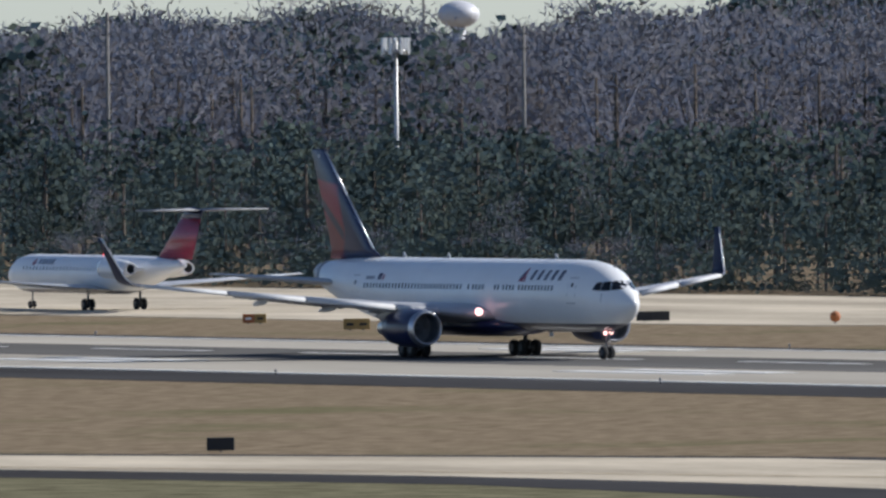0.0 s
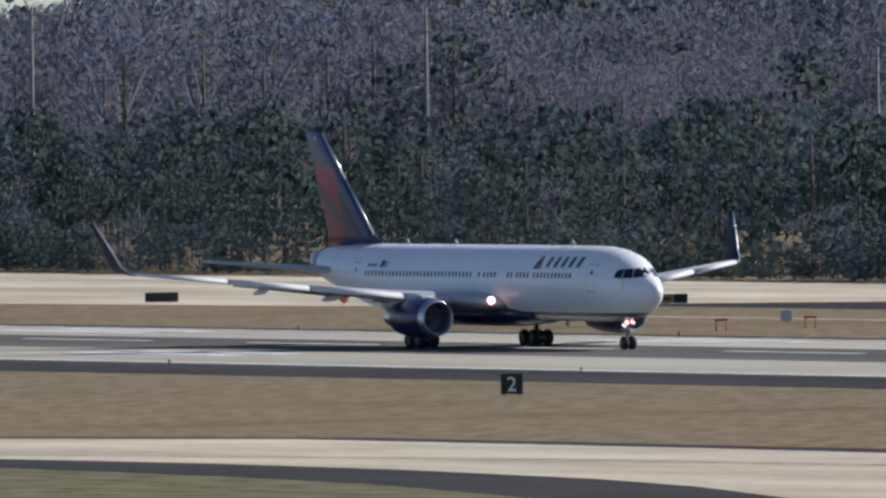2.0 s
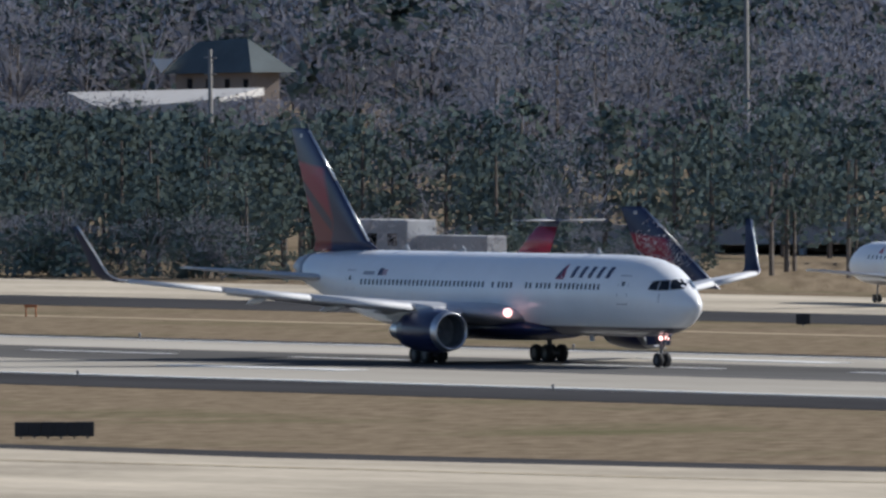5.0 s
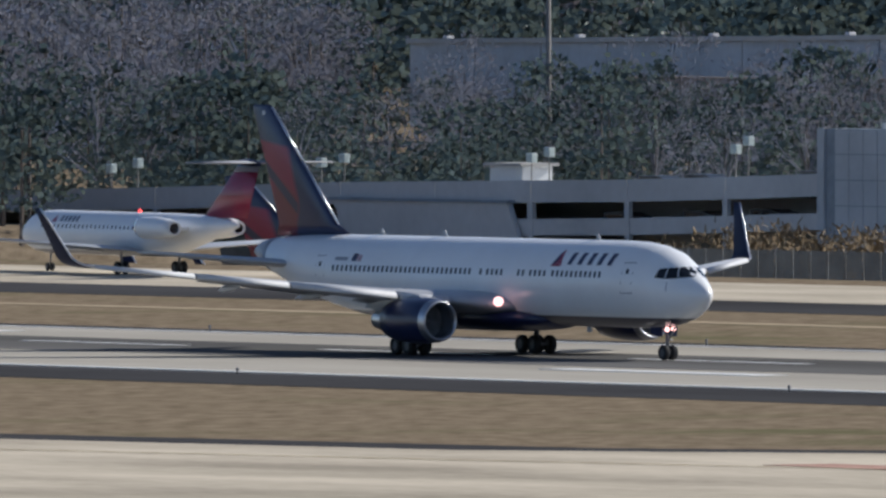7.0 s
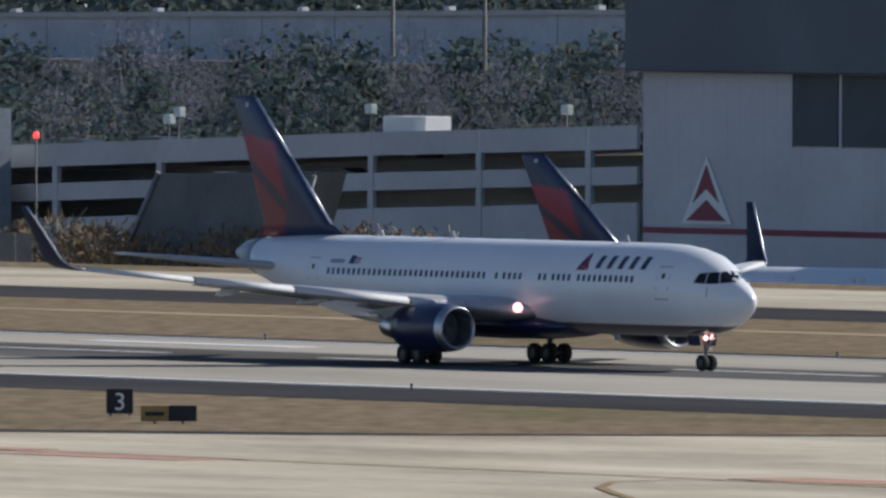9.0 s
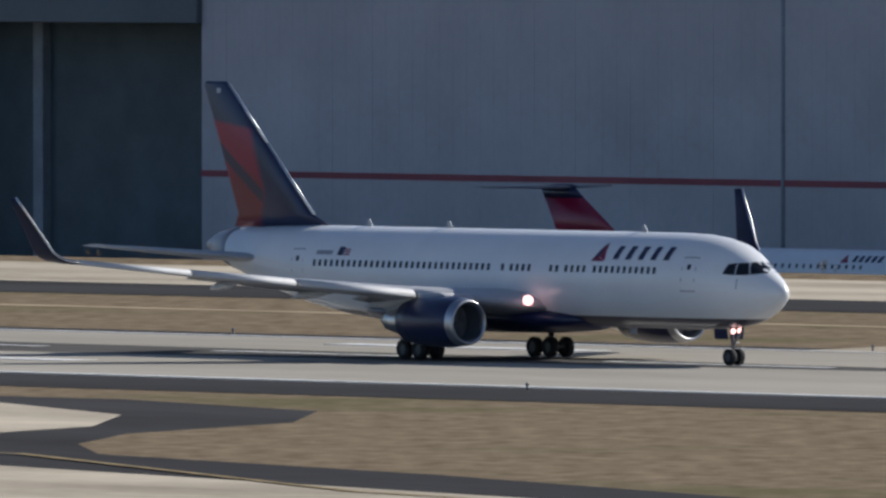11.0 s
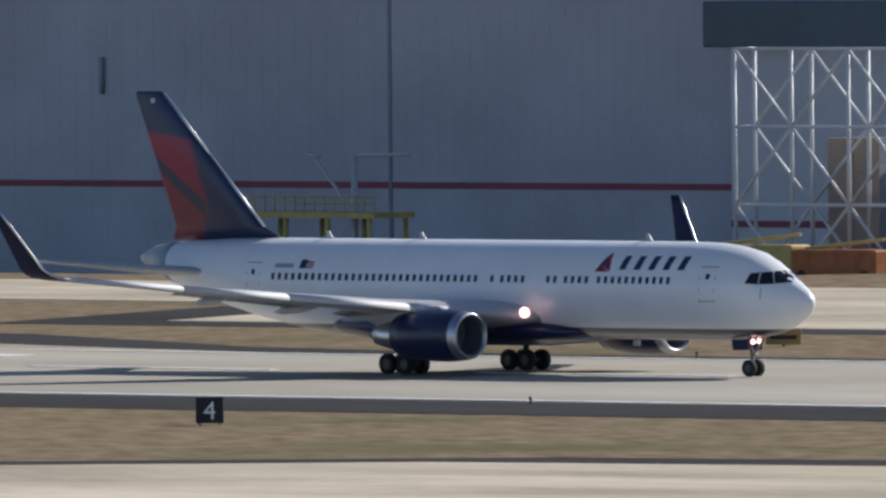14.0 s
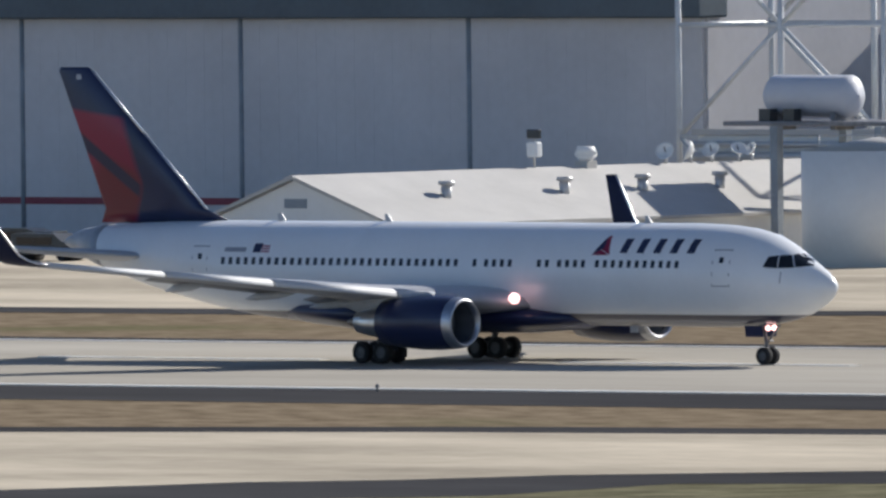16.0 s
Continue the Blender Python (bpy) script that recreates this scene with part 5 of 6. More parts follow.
for o in SET_BACK:
    farther(o, (0, 0, 28.1), 1.06)
t = thing("blast_shed", pose(-1415, 985, -7.6), "dark trapezoid shed beside the fence", "shed")
part("shell", prism(bmesh.new(), [(-21, 0), (4, 0), (10.5, 14.4), (-10.7, 14.0)], 1, 0, 3), olive, t)
for a, b in ((-21, -10.7), (4, 10.5)):
    part("end_rib", rods(((a, -0.1, 0), (b, -0.1, 14.1), 0.2, 0.2)), steel, t)
fen = thing("fence", pose(0, 976, -7.5), "tall grey slatted fence behind the ridge", "fence")
for i in range(62):
    x = -1520 + i * 2.5
    if -1432 < x < -1400:
        continue
    part("post", rods(((x, 0, 0), (x, 0, 9.2), 0.06, 0.06), n=6), fence_grey, fen)
    bm = bmesh.new()
    for k in range(1, 8):
        box(bm, x + k * 0.31 - 0.1, x + k * 0.31 + 0.1, -0.03, 0.03, 0.2, 9.2)
    part("slat_run", bm, fence_grey, fen)
for x, y, z, h in ((-1472.1, 1005, -7, 15.6),):
    t = thing("obstruction_post", pose(x, y, z), "thin post with a red obstruction light", "lamp", "obstruction posts")
    part("pole", rods(((0, 0, 0), (0, 0, h), 0.12, 0.08)), pole_wood, t)
    part("red_lamp", rods(((0, 0, h), (0, 0, h + 0.5), 0.24, 0.2), n=12), beacon, t, "red lamp")
t = thing("service_block", pose(-1700, 990, 0), "plain grey concrete block with small windows", "building")
part("block", boxed(15, 28, 0, 3, -1, 4.5, bevel=0.08), garage_conc, t)
part("wing_block", boxed(28, 40, 1, 3, -1, 3.2, bevel=0.08), garage_conc, t)
for x in (18, 22, 25.5):
    part("window", boxed(x - 0.8, x + 0.8, -0.05, 0.05, 2.2, 3.3), glass, t)
part("door", boxed(17.3, 18.9, -0.05, 0.05, -0.9, 1.2), joint_dark, t)
part("door", boxed(24, 25.4, -0.05, 0.05, -0.9, 1.2), joint_dark, t)


# ---------- airfield signs and lights ----------
def number_sign(x, y, digit, w=1.45, h=1.35):
    t = thing("distance_sign", pose(x, y, 0, 0, 0, -58), "black runway distance sign with a white numeral", "sign", "distance signs")
    part("panel", boxed(-w / 2, w / 2, -0.2, 0.2, 0.12, 0.12 + h, bevel=0.04), sign_black, t)
    for s in (-0.5, 0.5):
        part("foot", rods(((s, 0, 0), (s, 0, 0.15), 0.06, 0.06)), steel, t)
    cu = bpy.data.curves.new("numeral", "FONT")
    cu.body, cu.size, cu.extrude, cu.align_x = digit, 1.35, 0.01, "CENTER"
    o = new("numeral", cu)
    o.matrix_basis = pose(0, -0.22, 0.32, 90, 0, 0)
    cu.materials.append(sign_white)
    o.parent = t
    tagged(o, "white numeral")
    return t


def face(t, turn):
    t.matrix_basis = Matrix.Translation(t.matrix_basis.translation) @ pose(0, 0, 0, 0, 0, turn)
    return t


face(number_sign(-1269.5, 688, "2"), 61)
face(number_sign(-986.5, 679, "3"), 55)
face(number_sign(-711.3, 692, "4"), 46)


def guide_sign(x, y, length, height, mats, turn, name="guidance_sign", label="black and yellow lit taxiway guidance sign"):
    t = thing(name, pose(x, y, 0, 0, 0, turn), label, "sign", "guidance signs")
    n = len(mats)
    for i, mt in enumerate(mats):
        a, b = -length / 2 + length * i / n, -length / 2 + length * (i + 1) / n
        p = part("panel", boxed(a, b, -0.22, 0.22, 0.12, 0.12 + height, bevel=0.04), mt, t)
        part("writing_bar", boxed(a + 0.25, b - 0.25, -0.25, -0.22, 0.12 + height * 0.35, 0.12 + height * 0.6), sign_white if mt in (sign_black, sign_orange) else sign_black, p, "plain bar in place of small writing") if length / n > 0.9 and mt is not sign_black else None
        part("foot", rods((((a + b) / 2, 0, 0), ((a + b) / 2, 0, 0.15), 0.07, 0.07)), steel, t)


guide_sign(-1112.5, 635, 4.6, 0.85, [sign_black] * 6, 61, label="long low black taxiway sign seen from behind")
guide_sign(-1215, 604, 1.7, 0.8, [sign_black], 63, label="black taxiway sign with a pale mark")
guide_sign(-971, 671.5, 3.0, 0.85, [sign_yellow, sign_black], 55)
guide_sign(-787, 703, 2.2, 0.75, [sign_yellow, sign_yellow], 48, label="yellow taxiway sign beside the runway")
guide_sign(-1640, 828, 2.2, 0.9, [sign_yellow, sign_yellow], 63, label="yellow taxiway sign in the grass")
guide_sign(-1683, 840, 2.0, 0.75, [sign_orange, sign_yellow], 63, label="orange and yellow taxiway sign in the grass")
guide_sign(-1654, 863, 2.8, 0.8, [sign_black, sign_black], 63, label="dark taxiway sign in the grass")
guide_sign(-1595, 879, 3.4, 0.75, [sign_orange, sign_yellow, sign_black], 61, label="orange and black mandatory sign in the grass")
guide_sign(-914, 850, 2.4, 0.5, [sign_yellow, sign_black], 47, label="low yellow taxiway sign in the grass")
guide_sign(-935, 855, 2.0, 0.55, [sign_black], 47, label="dark taxiway sign in the grass")
guide_sign(-800, 826, 2.1, 0.9, [sign_yellow], 45, label="yellow taxiway sign in the grass")
guide_sign(-745, 826, 2.6, 0.4, [sign_black, sign_yellow], 42, label="low yellow sign in the grass")
guide_sign(-1408, 868, 1.1, 0.8, [sign_black], 57, label="small dark sign in the grass")
guide_sign(-1505, 840, 0.9, 0.85, [panel_grey], 60, label="small grey equipment cabinet in the grass")
t = thing("marker_ball", pose(-1627, 866, 0), "round orange marker on a short post", "marker")
bm = bmesh.new()
bmesh.ops.create_uvsphere(bm, u_segments=16, v_segments=10, radius=0.45)
part("ball", bm, sign_orange, t).matrix_basis = pose(0, 0, 0.62)
part("post", rods(((0, 0, 0), (0, 0, 0.3), 0.08, 0.08)), steel, t)
for x, y in ((-1471, 807), (-1474, 817), (-1478, 827), (-1480, 836), (-1484, 845)):
    t = thing("approach_light", pose(x, y, 0, 0, 0, 60), "short red-orange light frame in the grass", "light", "light frames")
    part("crossbar", boxed(-0.5, 0.5, -0.05, 0.05, 0.75, 0.95, bevel=0.02), sign_orange, t)
    for s in (-0.38, 0.38):
        part("leg", rods(((s, 0, 0), (s, 0, 0.8), 0.06, 0.06)), sign_orange, t)
tpl = thing("edge_light", pose(-1700, R - 45, 0), "small dark runway edge light", "light", "runway edge lights")
part("stem", rods(((0, 0, 0), (0, 0, 0.25), 0.08, 0.06)), steel, tpl)
part("lens", rods(((0, 0, 0.25), (0, 0, 0.4), 0.12, 0.08), n=10), steel, tpl)
for i in range(1, 20):
    for y in (R - 45, R + 30):
        copy_thing(tpl, pose(-1700 + i * 61, y, 0.03))

# ---------- masts, poles and far buildings ----------
for x, y, ztop, r in ((-2342, 1150, 26, 0.3), (-2235, 1150, 24, 0.25), (-2140.6, 1150, 23.5, 0.25), (-1982, 1150, 18, 0.3), (-2040, 1150, 18.8, 0.22), (-1876, 1150, 26, 0.32), (-1762, 1150, 26, 0.3), (-1850, 1307, 25, 0.25), (-1838, 1310, 25, 0.25), (-3832, 1950, 36.3, 0.3)):
    t = thing("utility_pole", pose(x, y, 0), "tall weathered utility pole among the trees", "pole", "utility poles")
    part("pole", rods(((0, 0, -8), (0, 0, ztop), r, r * 0.75)), pole_wood, t)
    for k in (0.9, 2.6):
        part("crossarm", rods(((-1.2, 0, ztop - k), (1.2, 0, ztop - k), 0.09, 0.09)), pole_wood, t)
for o in [o for o in bpy.data.objects if o.parent is None and o.name.split(".")[0] == "utility_pole"]:
    farther(o, (0, 0, 28.1), 1.0 if o.matrix_basis.translation.x > -1900 else 0.88)
t = thing("antenna_mast", pose(-1995, 1012, 3.4), "pale mast with panel antennas above the trees", "mast")
part("pole", rods(((0, 0, -3.6), (0, 0, 19.7), 0.25, 0.21)), pole_steel, t)
part("platform", rods(((0, 0, 18.5), (0, 0, 18.8), 1.15, 1.15), n=16), pole_steel, t)
for i in range(7):
    a = i * 2 * math.pi / 7
    part("antenna_panel", boxed(-0.22, 0.22, -0.12, 0.12, 0, 1.7, bevel=0.03), sign_white, t, "white panel antenna").matrix_basis = pose(1.3 * math.cos(a), 1.3 * math.sin(a), 18.3)
t = thing("water_tower", pose(-4187, 2139, 0), "white rounded water tower beyond the woods", "water tower")
bm = bmesh.new()
bmesh.ops.create_uvsphere(bm, u_segments=32, v_segments=18, radius=1)
bmesh.ops.scale(bm, vec=(4.5, 4.5, 2.9), verts=bm.verts)
for f in bm.faces:
    f.smooth = True
part("tank", bm, tower_white, t, "white tank").matrix_basis = pose(0, 0, 23.0)
part("stem", rods(((0, 0, 0), (0, 0, 21), 2.2, 1.4), n=24), tower_white, t)
t = thing("hillside_house", pose(-2570, 1494, 0), "tan building with a dark green hipped roof in the woods", "house")
part("wall", boxed(-16, 5, 1, 5, 3, 12.4, bevel=0.1), house_tan, t)
bm = bmesh.new()
eave = [bm.verts.new(p) for p in ((-18, -0.5, 11.6), (7, -0.5, 11.9), (7, 6.5, 11.9), (-18, 6.5, 11.6))]
ridge = [bm.verts.new(p) for p in ((-13, 3, 16.0), (0, 3, 16.4))]
for q in ((eave[0], eave[1], ridge[1], ridge[0]), (eave[2], eave[3], ridge[0], ridge[1]), (eave[1], eave[2], ridge[1]), (eave[3], eave[0], ridge[0]), (eave[3], eave[2], eave[1], eave[0])):
    bm.faces.new(q)
part("roof", bm, roof_green, t, "dark green hipped roof")
part("roof_gable", prism(bmesh.new(), [(-18.6, 13.7), (-12.2, 13.7), (-16, 11.7)], 1, -1.2, -0.8), bldg_white, t, "pale gable panel")
bm = bmesh.new()
low = [bm.verts.new(p) for p in ((50, -48, 7.4), (80, -48, 9.0), (54, -26, 10.2), (2, -26, 9.4))]
deep = [bm.verts.new((v.co.x, v.co.y, v.co.z - 1)) for v in low]
bm.faces.new(low), bm.faces.new(deep[::-1])
for i in range(4):
    bm.faces.new((low[i], deep[i], deep[(i + 1) % 4], low[(i + 1) % 4]))
bmesh.ops.recalc_face_normals(bm, faces=bm.faces)
part("pale_yard", bm, roof_white, t, "sunlit pale sloping yard")
for x in (-12, -7, -2, 3):
    part("window", boxed(x - 0.6, x + 0.6, 0.9, 1.05, 9.6, 11), glass, t)
t = thing("warehouse", pose(0, 1500, 0), "very long grey warehouse beyond the trees", "building")
for i in range(22):
    x = -2330 + i * 15
    part("wall_panel", boxed(x + 0.1, x + 14.9, 0, 0.6, 2, 12.4 + i * 0.14), far_wall, t)
    if i % 2 == 0:
        part("roof_unit", boxed(x + 3, x + 4.0, 3, 4, 12.4 + i * 0.14, 13.3 + i * 0.14, bevel=0.1), hangar_pale, t)
part("roof", prism(bmesh.new(), [(-2330, 12.3), (-2000, 15.2), (-2000, 15.8), (-2330, 12.9)], 1, -0.6, 60), roof_white, t)
part("sunlit_yard", boxed(-2260, -2020, -14, -10, 3, 8.7), house_tan, t)

# ---------- woods ----------
rng = np.random.default_rng(7)


def leaf_quads(centres, sizes, flat=1.0):
    """Small quads at random turns: (n, 4, 3)."""
    n = len(centres)
    a = rng.normal(size=(n, 3))
    a /= np.linalg.norm(a, axis=1, keepdims=True)
    b = np.cross(a, rng.normal(size=(n, 3)))
    b /= np.linalg.norm(b, axis=1, keepdims=True)
    a, b = a * sizes[:, None] / 2, b * sizes[:, None] / 2 * flat
    return np.stack([centres - a - b, centres + a - b * 0.6, centres + a * 0.8 + b, centres - a * 0.7 + b * 1.1], 1)


def pine_crown():
    """Irregular crown of a unit-high pine: drooping tufts on whorls."""
    cs = []
    lean = rng.normal(0, 0.02, 2)
    for k in range(40):
        z = rng.uniform(0.22, 0.97)
        r = (0.27 * (1 - z) ** 0.65 + 0.03) * rng.uniform(0.45, 1.25)
        a = rng.uniform(0, 2 * math.pi)
        c = np.array([r * math.cos(a) + lean[0] * z, r * math.sin(a) + lean[1] * z, z])
        cs.append(c + rng.normal(0, 1, (14, 3)) * [0.045, 0.045, 0.024])
    cs = np.concatenate(cs)
    return leaf_quads(cs, rng.uniform(0.016, 0.042, len(cs)))


def round_crown():
    """Bushy evergreen crown, broader and lumpy."""
    cs = []
    for k in range(38):
        a, u = rng.uniform(0, 2 * math.pi), rng.uniform(-0.85, 1)
        rr = math.sqrt(1 - u * u) * 0.33 * rng.uniform(0.7, 1.1)
        c = np.array([rr * math.cos(a), rr * math.sin(a), 0.58 + u * 0.38 * rng.uniform(0.8, 1.05)])
        cs.append(c + rng.normal(0, 1, (15, 3)) * [0.05, 0.055, 0.04])
    cs = np.concatenate(cs)
    return leaf_quads(cs, rng.uniform(0.016, 0.042, len(cs)))


def bare_crown():
    """Leafless rounded crown: limbs that fork from the trunk and a haze of fine twigs."""
    out = []
    tilt = rng.uniform(0.85, 1.15, 3)
    for k in range(20):
        a, e = rng.uniform(0, 2 * math.pi), rng.uniform(0.5, 1.4)
        p = np.array([0, 0, rng.uniform(0.2, 0.5)])
        d = np.array([math.cos(a) * math.cos(e), math.sin(a) * math.cos(e), math.sin(e)])
        q = p + d * rng.uniform(0.2, 0.36)
        w = np.cross(d, rng.normal(size=3))
        w *= 0.005 / np.linalg.norm(w)
        out.append([p - w, p + w, q + w * 0.4, q - w * 0.4])
    for k in range(24):
        a, u = rng.uniform(0, 2 * math.pi), rng.uniform(-0.7, 1)
        rr = math.sqrt(1 - u * u) * 0.27 * rng.uniform(0.35, 1.05)
        c = np.array([rr * math.cos(a) * tilt[0], rr * math.sin(a) * tilt[1], 0.6 + u * 0.34 * tilt[2]])
        for j in range(32):
            s = c + rng.normal(0, 1, 3) * [0.05, 0.05, 0.045]
            d2 = (s - [0, 0, 0.35]) * [1, 1, 1.3] + rng.normal(0, 0.5, 3)
            d2 /= np.linalg.norm(d2)
            t = s + d2 * rng.uniform(0.012, 0.036)
            w2 = np.cross(d2, rng.normal(size=3))
            w2 *= rng.uniform(0.0022, 0.0055) / np.linalg.norm(w2)
            out.append([s - w2, s + w2, t + w2 * 0.5, t - w2 * 0.5])
    return np.array(out)


def trunk_quads(top, r):
    out = []
    for i in range(5):
        a, b = 2 * math.pi * i / 5, 2 * math.pi * (i + 1) / 5
        out.append([(r * math.cos(a), r * math.sin(a), -0.02), (r * math.cos(b), r * math.sin(b), -0.02), (r * 0.4 * math.cos(b), r * 0.4 * math.sin(b), top), (r * 0.4 * math.cos(a), r * 0.4 * math.sin(a), top)])
    return np.array(out)


def quad_mesh(name, quads, mat):
    q = np.asarray(quads, dtype=np.float32).reshape(-1, 3)
    me = bpy.data.meshes.new(name)
    n = len(q) // 4
    me.vertices.add(4 * n)
    me.vertices.foreach_set("co", q.ravel())
    me.loops.add(4 * n)
    me.loops.foreach_set("vertex_index", np.arange(4 * n, dtype=np.int32))
    me.polygons.add(n)
    me.polygons.foreach_set("loop_start", np.arange(0, 4 * n, 4, dtype=np.int32))
    me.update(calc_edges=True)
    me.materials.append(mat)
    return me


PINES = [pine_crown() for _ in range(5)] + [round_crown() for _ in range(4)]
BARES = [bare_crown() for _ in range(6)]
PINE_ME = [quad_mesh("crown", q, needles) for q in PINES]
BARE_ME = [quad_mesh("crown", q, twigs) for q in BARES]
TRUNK_ME = quad_mesh("trunk", trunk_quads(0.9, 0.02), bark)


def placed(q, x, y, z, h, w):
    a = rng.uniform(0, 2 * math.pi)
    c, s = math.cos(a), math.sin(a)
    return q @ np.array([[c * h * w, s * h * w, 0], [-s * h * w, c * h * w, 0], [0, 0, h]]) + [x, y, z]


def thin(q, k):
    """A crown with every k-th leaf, each grown to keep it full."""
    c = q[::k]
    m = c.mean(1, keepdims=True)
    return m + (c - m) * k**0.5


def single_tree(x, y, z, h, w, me, label, name):
    t = thing(name, pose(x, y, z, 0, 0, rng.uniform(0, 360)), label, "tree", "trees at the wood's edge")
    t.scale = (h * w, h * w, h)
    for n, m in (("trunk", TRUNK_ME), ("crown", me)):
        o = new(n, m)
        o.parent = t


def polar(a, r):
    return r * math.sin(radians(a)), r * math.cos(radians(a))


def lowest(a, r):
    """How high a tree may stand at that bearing and distance without closing the view to the far buildings."""
    if -60.7 < a < -59.15:
        return 28 - 19.5 * r / 2986 if r < 2960 else 30
    if a > -58.0:
        return 28 - 17.8 * r / 2700 if r < 2680 else 30
    return 30


def skyline(a, r):
    """Tops of the far woods: lumpy crowns with dips between them."""
    top = np.interp(a, (-64.13, -63.91, -63.84, -63.65, -63.5, -63.41, -63.31, -63.16, -63.07, -62.92, -62.66, -62.58, -62.48, -61.84), (23.0, 23.5, 25.3, 24.8, 23.6, 26.2, 27.0, 25.8, 22.9, 22.6, 23.6, 26.9, 25.2, 26.2))
    return 28.1 - (28.1 - float(top)) * r / 3240


pines, bares, trunks = [], [], []
count = 0
# wood's edge of evergreens beside the west apron, then mixed woods far back
for i in range(620):
    a = rng.uniform(-66, -58.2)
    y = 953 + 120 * rng.random() ** 1.5
    r = y / math.cos(radians(a))
    if a > -59.6 and y < 1005:
        continue
    h = rng.uniform(9, 15.5) * (0.7 if y < 966 else 1)
    h = min(h, lowest(a, r) - 1)
    x, y = polar(a, r)
    if rng.random() < 0.14:
        bares.append(placed(BARES[i % 6], x, y, 0, h * 0.9, 1.0))
        continue
    k = int(rng.integers(len(PINES)))
    if y < 972 and count < 60:
        count += 1
        single_tree(x, y, 0, h, rng.uniform(0.95, 1.25), PINE_ME[k], "dark green evergreen tree at the edge of the woods", "evergreen_tree")
        continue
    pines.append(placed(PINES[k], x, y, 0, h, rng.uniform(0.9, 1.3)))
    trunks.append(placed(trunk_quads(0.8, 0.02), x, y, 0, h, 1))
for i in range(760):
    a = rng.uniform(-66, -57.4)
    r = rng.uniform(2330, 3250)
    h = min(rng.uniform(15, 21) + (3.5 if a < -61.5 else 0) + 3.5 * noise.noise((a * 1.3, r * 0.004, 0)), lowest(a, r) - 0.5)
    if a < -61.8:
        h = min(h + 3, skyline(a, r) - rng.uniform(0, 3.5))
    x, y = polar(a, r)
    if h < 6 or (abs(x + 2576) < 22 and abs(y - 1497) < 20) or (abs(x + 2525) < 50 and abs(y - 1457) < 26):
        continue
    if rng.random() < 0.1:
        pines.append(placed(PINES[i % 9], x, y, 0, h, rng.uniform(1.0, 1.4)))
    else:
        bares.append(placed(BARES[i % 6], x, y, 0, h * 1.05, rng.uniform(1.2, 1.7)))
    trunks.append(placed(trunk_quads(0.8, 0.014), x, y, 0, h, 1))
for i in range(300):
    a = rng.uniform(-66, -58.6)
    y = rng.uniform(948, 953) if a < -59.6 else rng.uniform(1003, 1010)
    h = rng.uniform(2.5, 6.5)
    pines.append(placed(thin(PINES[5 + i % 4], 2), y * math.tan(radians(a)), y, -0.22 * h, h, rng.uniform(1.2, 1.9)))
for i in range(90):
    a = rng.uniform(-66, -58.6)
    h = rng.uniform(4, 8)
    bares.append(placed(BARES[i % 6], 954 * math.tan(radians(a)), 952, -0.2 * h, h, 1.4))
for i in range(430):
    a = rng.uniform(-66, -57.2)
    r = rng.uniform(3010, 3400)
    x, y = polar(a, r)
    h = rng.uniform(22, 28)
    if a < -61.8:
        h = skyline(a, r) - rng.uniform(-0.2, 1.6)
    if rng.random() < 0.25:
        pines.append(placed(thin(PINES[i % 9], 2), x, y, 0, h, rng.uniform(1.1, 1.5)))
    else:
        bares.append(placed(thin(BARES[i % 6], 2), x, y, 0, h, rng.uniform(1.2, 1.7)))
# a last dense belt on the rise beyond
for i in range(330):
    a = rng.uniform(-62.2, -51.5)
    r = rng.uniform(3450, 3800)
    x, y = polar(a, r)
    q = thin(PINES[5 + i % 4] if i % 3 else BARES[i % 6], 3)
    (pines if i % 3 else bares).append(placed(q, x, y, 0, rng.uniform(29, 35), rng.uniform(1.3, 1.7)))
# behind the parking deck and before the warehouse
for i in range(420):
    a = rng.uniform(-58.6, -52.2)
    r = rng.uniform(1960, 2420)
    h = min(rng.uniform(9, 16), lowest(a, r) - rng.uniform(-2.4, 4.0))
    x, y = polar(a, r)
    if y < 1075:
        continue
    if rng.random() < 0.62:
        pines.append(placed(PINES[i % 9], x, y, 0, h, rng.uniform(1.0, 1.35)))
    else:
        bares.append(placed(BARES[i % 6], x, y, 0, h * 1.12, rng.uniform(1.0, 1.3)))
    trunks.append(placed(trunk_quads(0.8, 0.009), x, y, 0, h, 1))
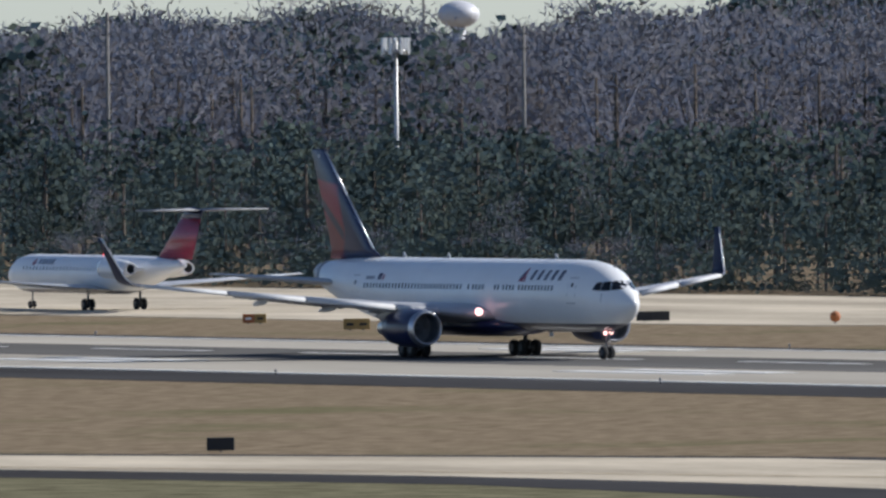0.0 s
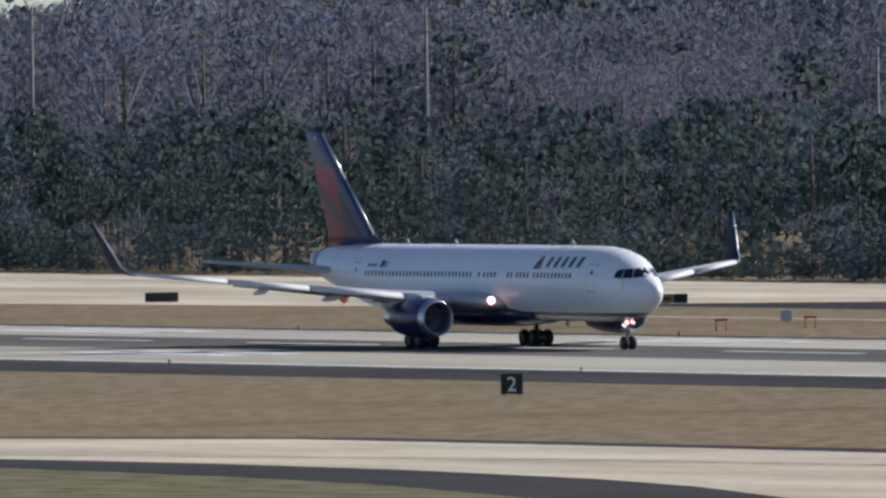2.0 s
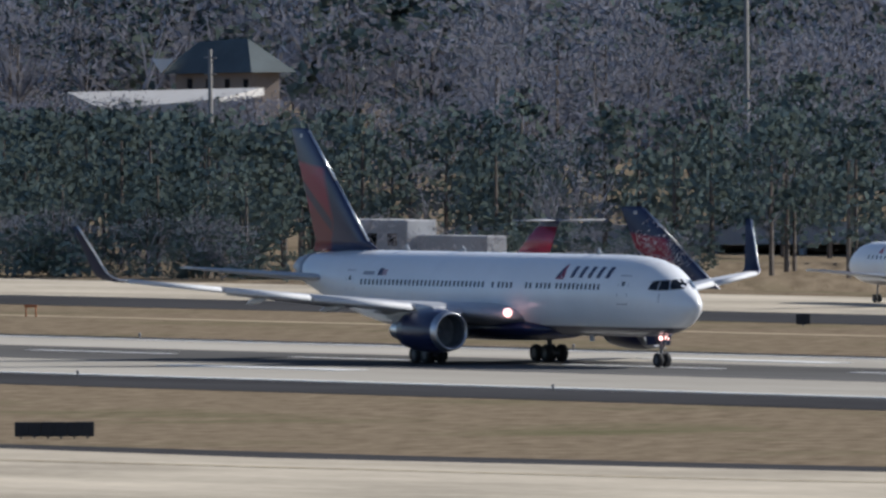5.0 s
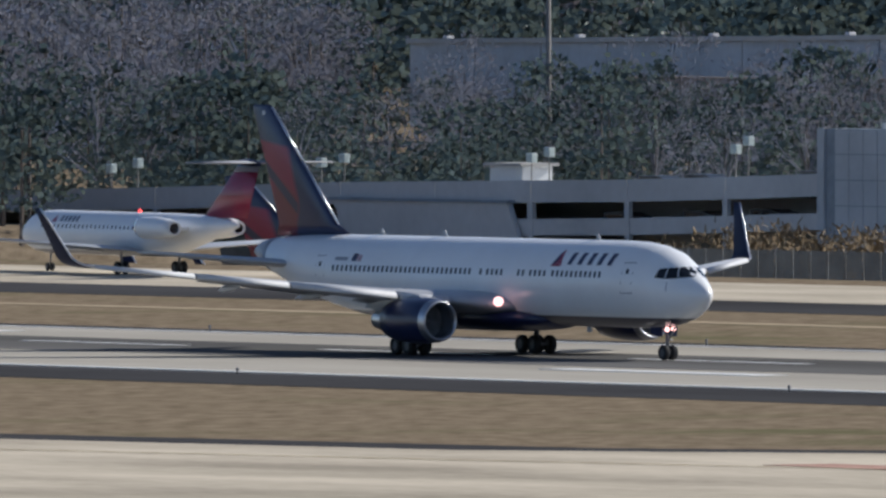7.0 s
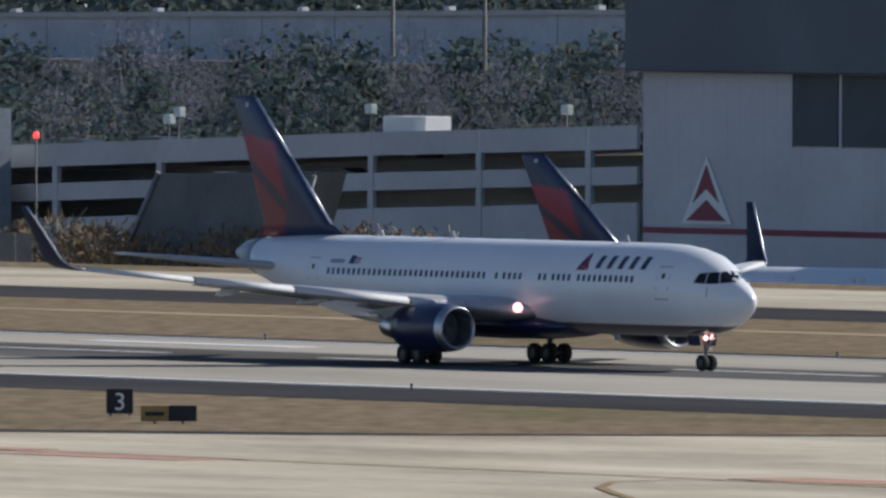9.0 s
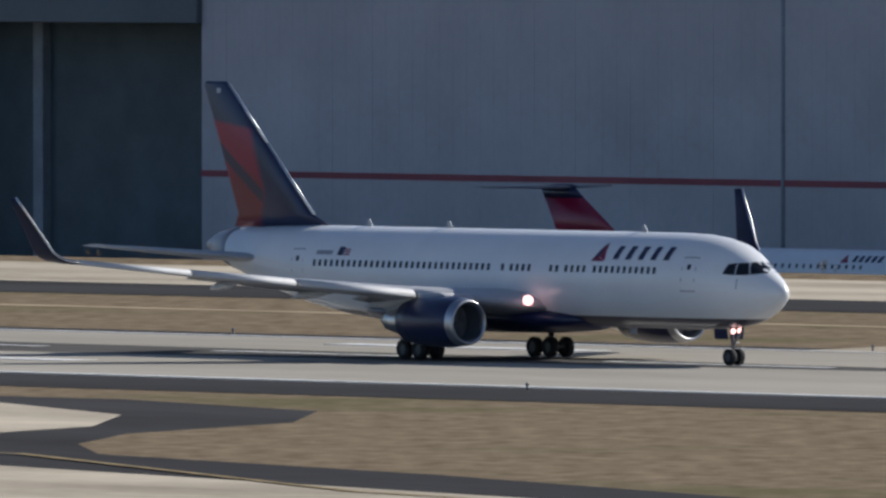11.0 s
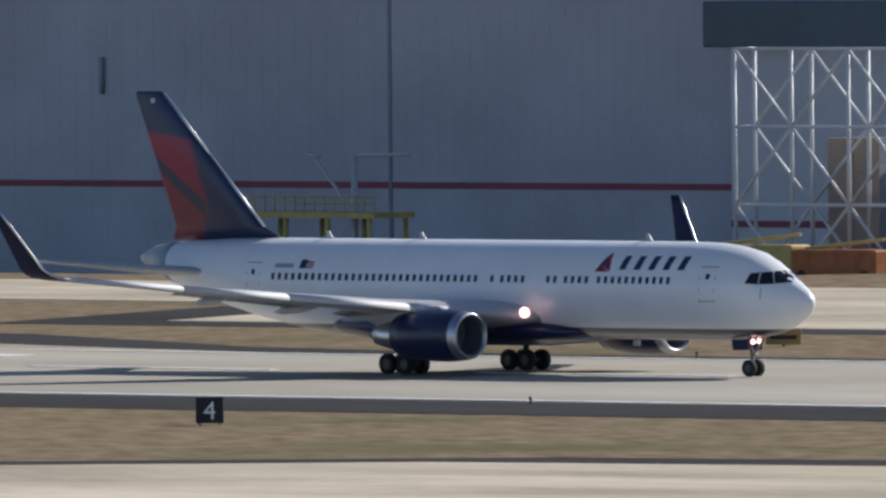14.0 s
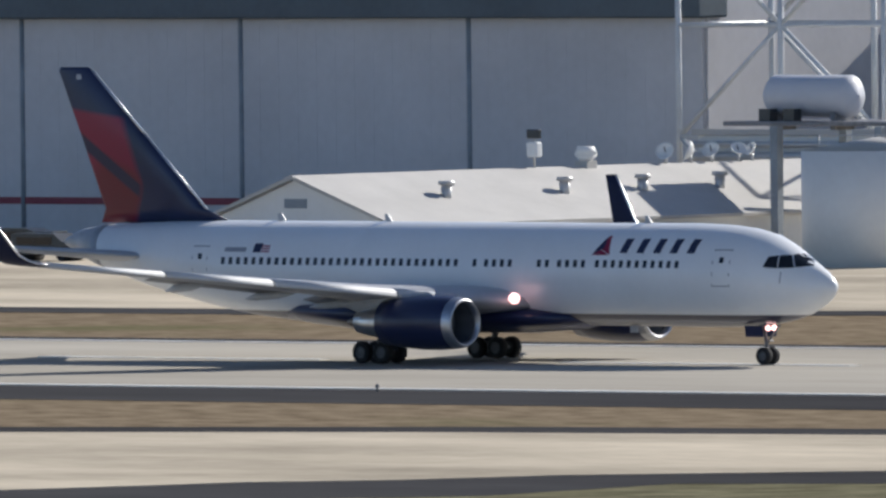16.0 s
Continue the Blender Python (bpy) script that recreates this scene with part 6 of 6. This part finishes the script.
# undergrowth below their crowns
for i in range(230):
    a = rng.uniform(-59.3, -52.2)
    r = rng.uniform(1985, 2150)
    x, y = polar(a, r)
    h = rng.uniform(5, 9)
    if y > 1078:
        pines.append(placed(thin(PINES[5 + i % 4], 2), x, y, -0.2 * h, h, rng.uniform(1.2, 1.8)))
# evergreens that close the view behind the warehouse
for i in range(260):
    a = rng.uniform(-59.2, -51.5)
    r = rng.uniform(2880, 3300)
    x, y = polar(a, r)
    pines.append(placed(thin(PINES[i % 9], 2), x, y, 0, rng.uniform(15, 23), rng.uniform(1.0, 1.4)))
    trunks.append(placed(trunk_quads(0.8, 0.009), x, y, 0, 18, 1))
tagged(new("evergreen_woods", quad_mesh("evergreen_woods", np.concatenate(pines), needles)), "dense dark green evergreen woods", "woods", kind="stuff")
tagged(new("bare_woods", quad_mesh("bare_woods", np.concatenate(bares), twigs)), "grey-brown leafless winter woods", "woods", kind="stuff")
tagged(new("tree_trunks", quad_mesh("tree_trunks", np.concatenate(trunks), bark)), "trunks of the woods", "woods", kind="stuff")
# rough brush along the fence and the ridge
shrubs = []
for i in range(150):
    x = rng.uniform(-1446, -1398)
    y = rng.uniform(980, 1000)
    shrubs.append(placed(thin(BARES[i % 6], 4), x, y, -7.5, rng.uniform(8, 10.5), rng.uniform(1.0, 1.4)))
for i in range(60):
    x = rng.uniform(-1510, -1480)
    shrubs.append(placed(thin(BARES[i % 6], 4), x, rng.uniform(996, 1003), -7.5, rng.uniform(8, 11), 1.2))
for i in range(160):
    x = rng.uniform(-1900, -1000)
    shrubs.append(placed(thin(BARES[i % 6], 4), x, rng.uniform(948, 952), 0.2, rng.uniform(0.4, 1.1), 1.6))
tagged(new("dry_brush", quad_mesh("dry_brush", np.concatenate(shrubs), brush)), "tan dry brush and weeds along the fence", "brush", kind="stuff")


# ---------- what moves ----------
def motions():
    walk(jet, [(r[0], pose(r[7] - 0.08, RUNWAY_Y, 0.08, 0, 0, -0.51 - 0.048 * r[0])) for r in TRACK])
    for w in main_wheels:
        at = w.matrix_basis.translation.copy()
        walk(w, [(i / 15, pose(at.x, at.y, at.z, 0, 80 * i, 0)) for i in range(241)])


motions()
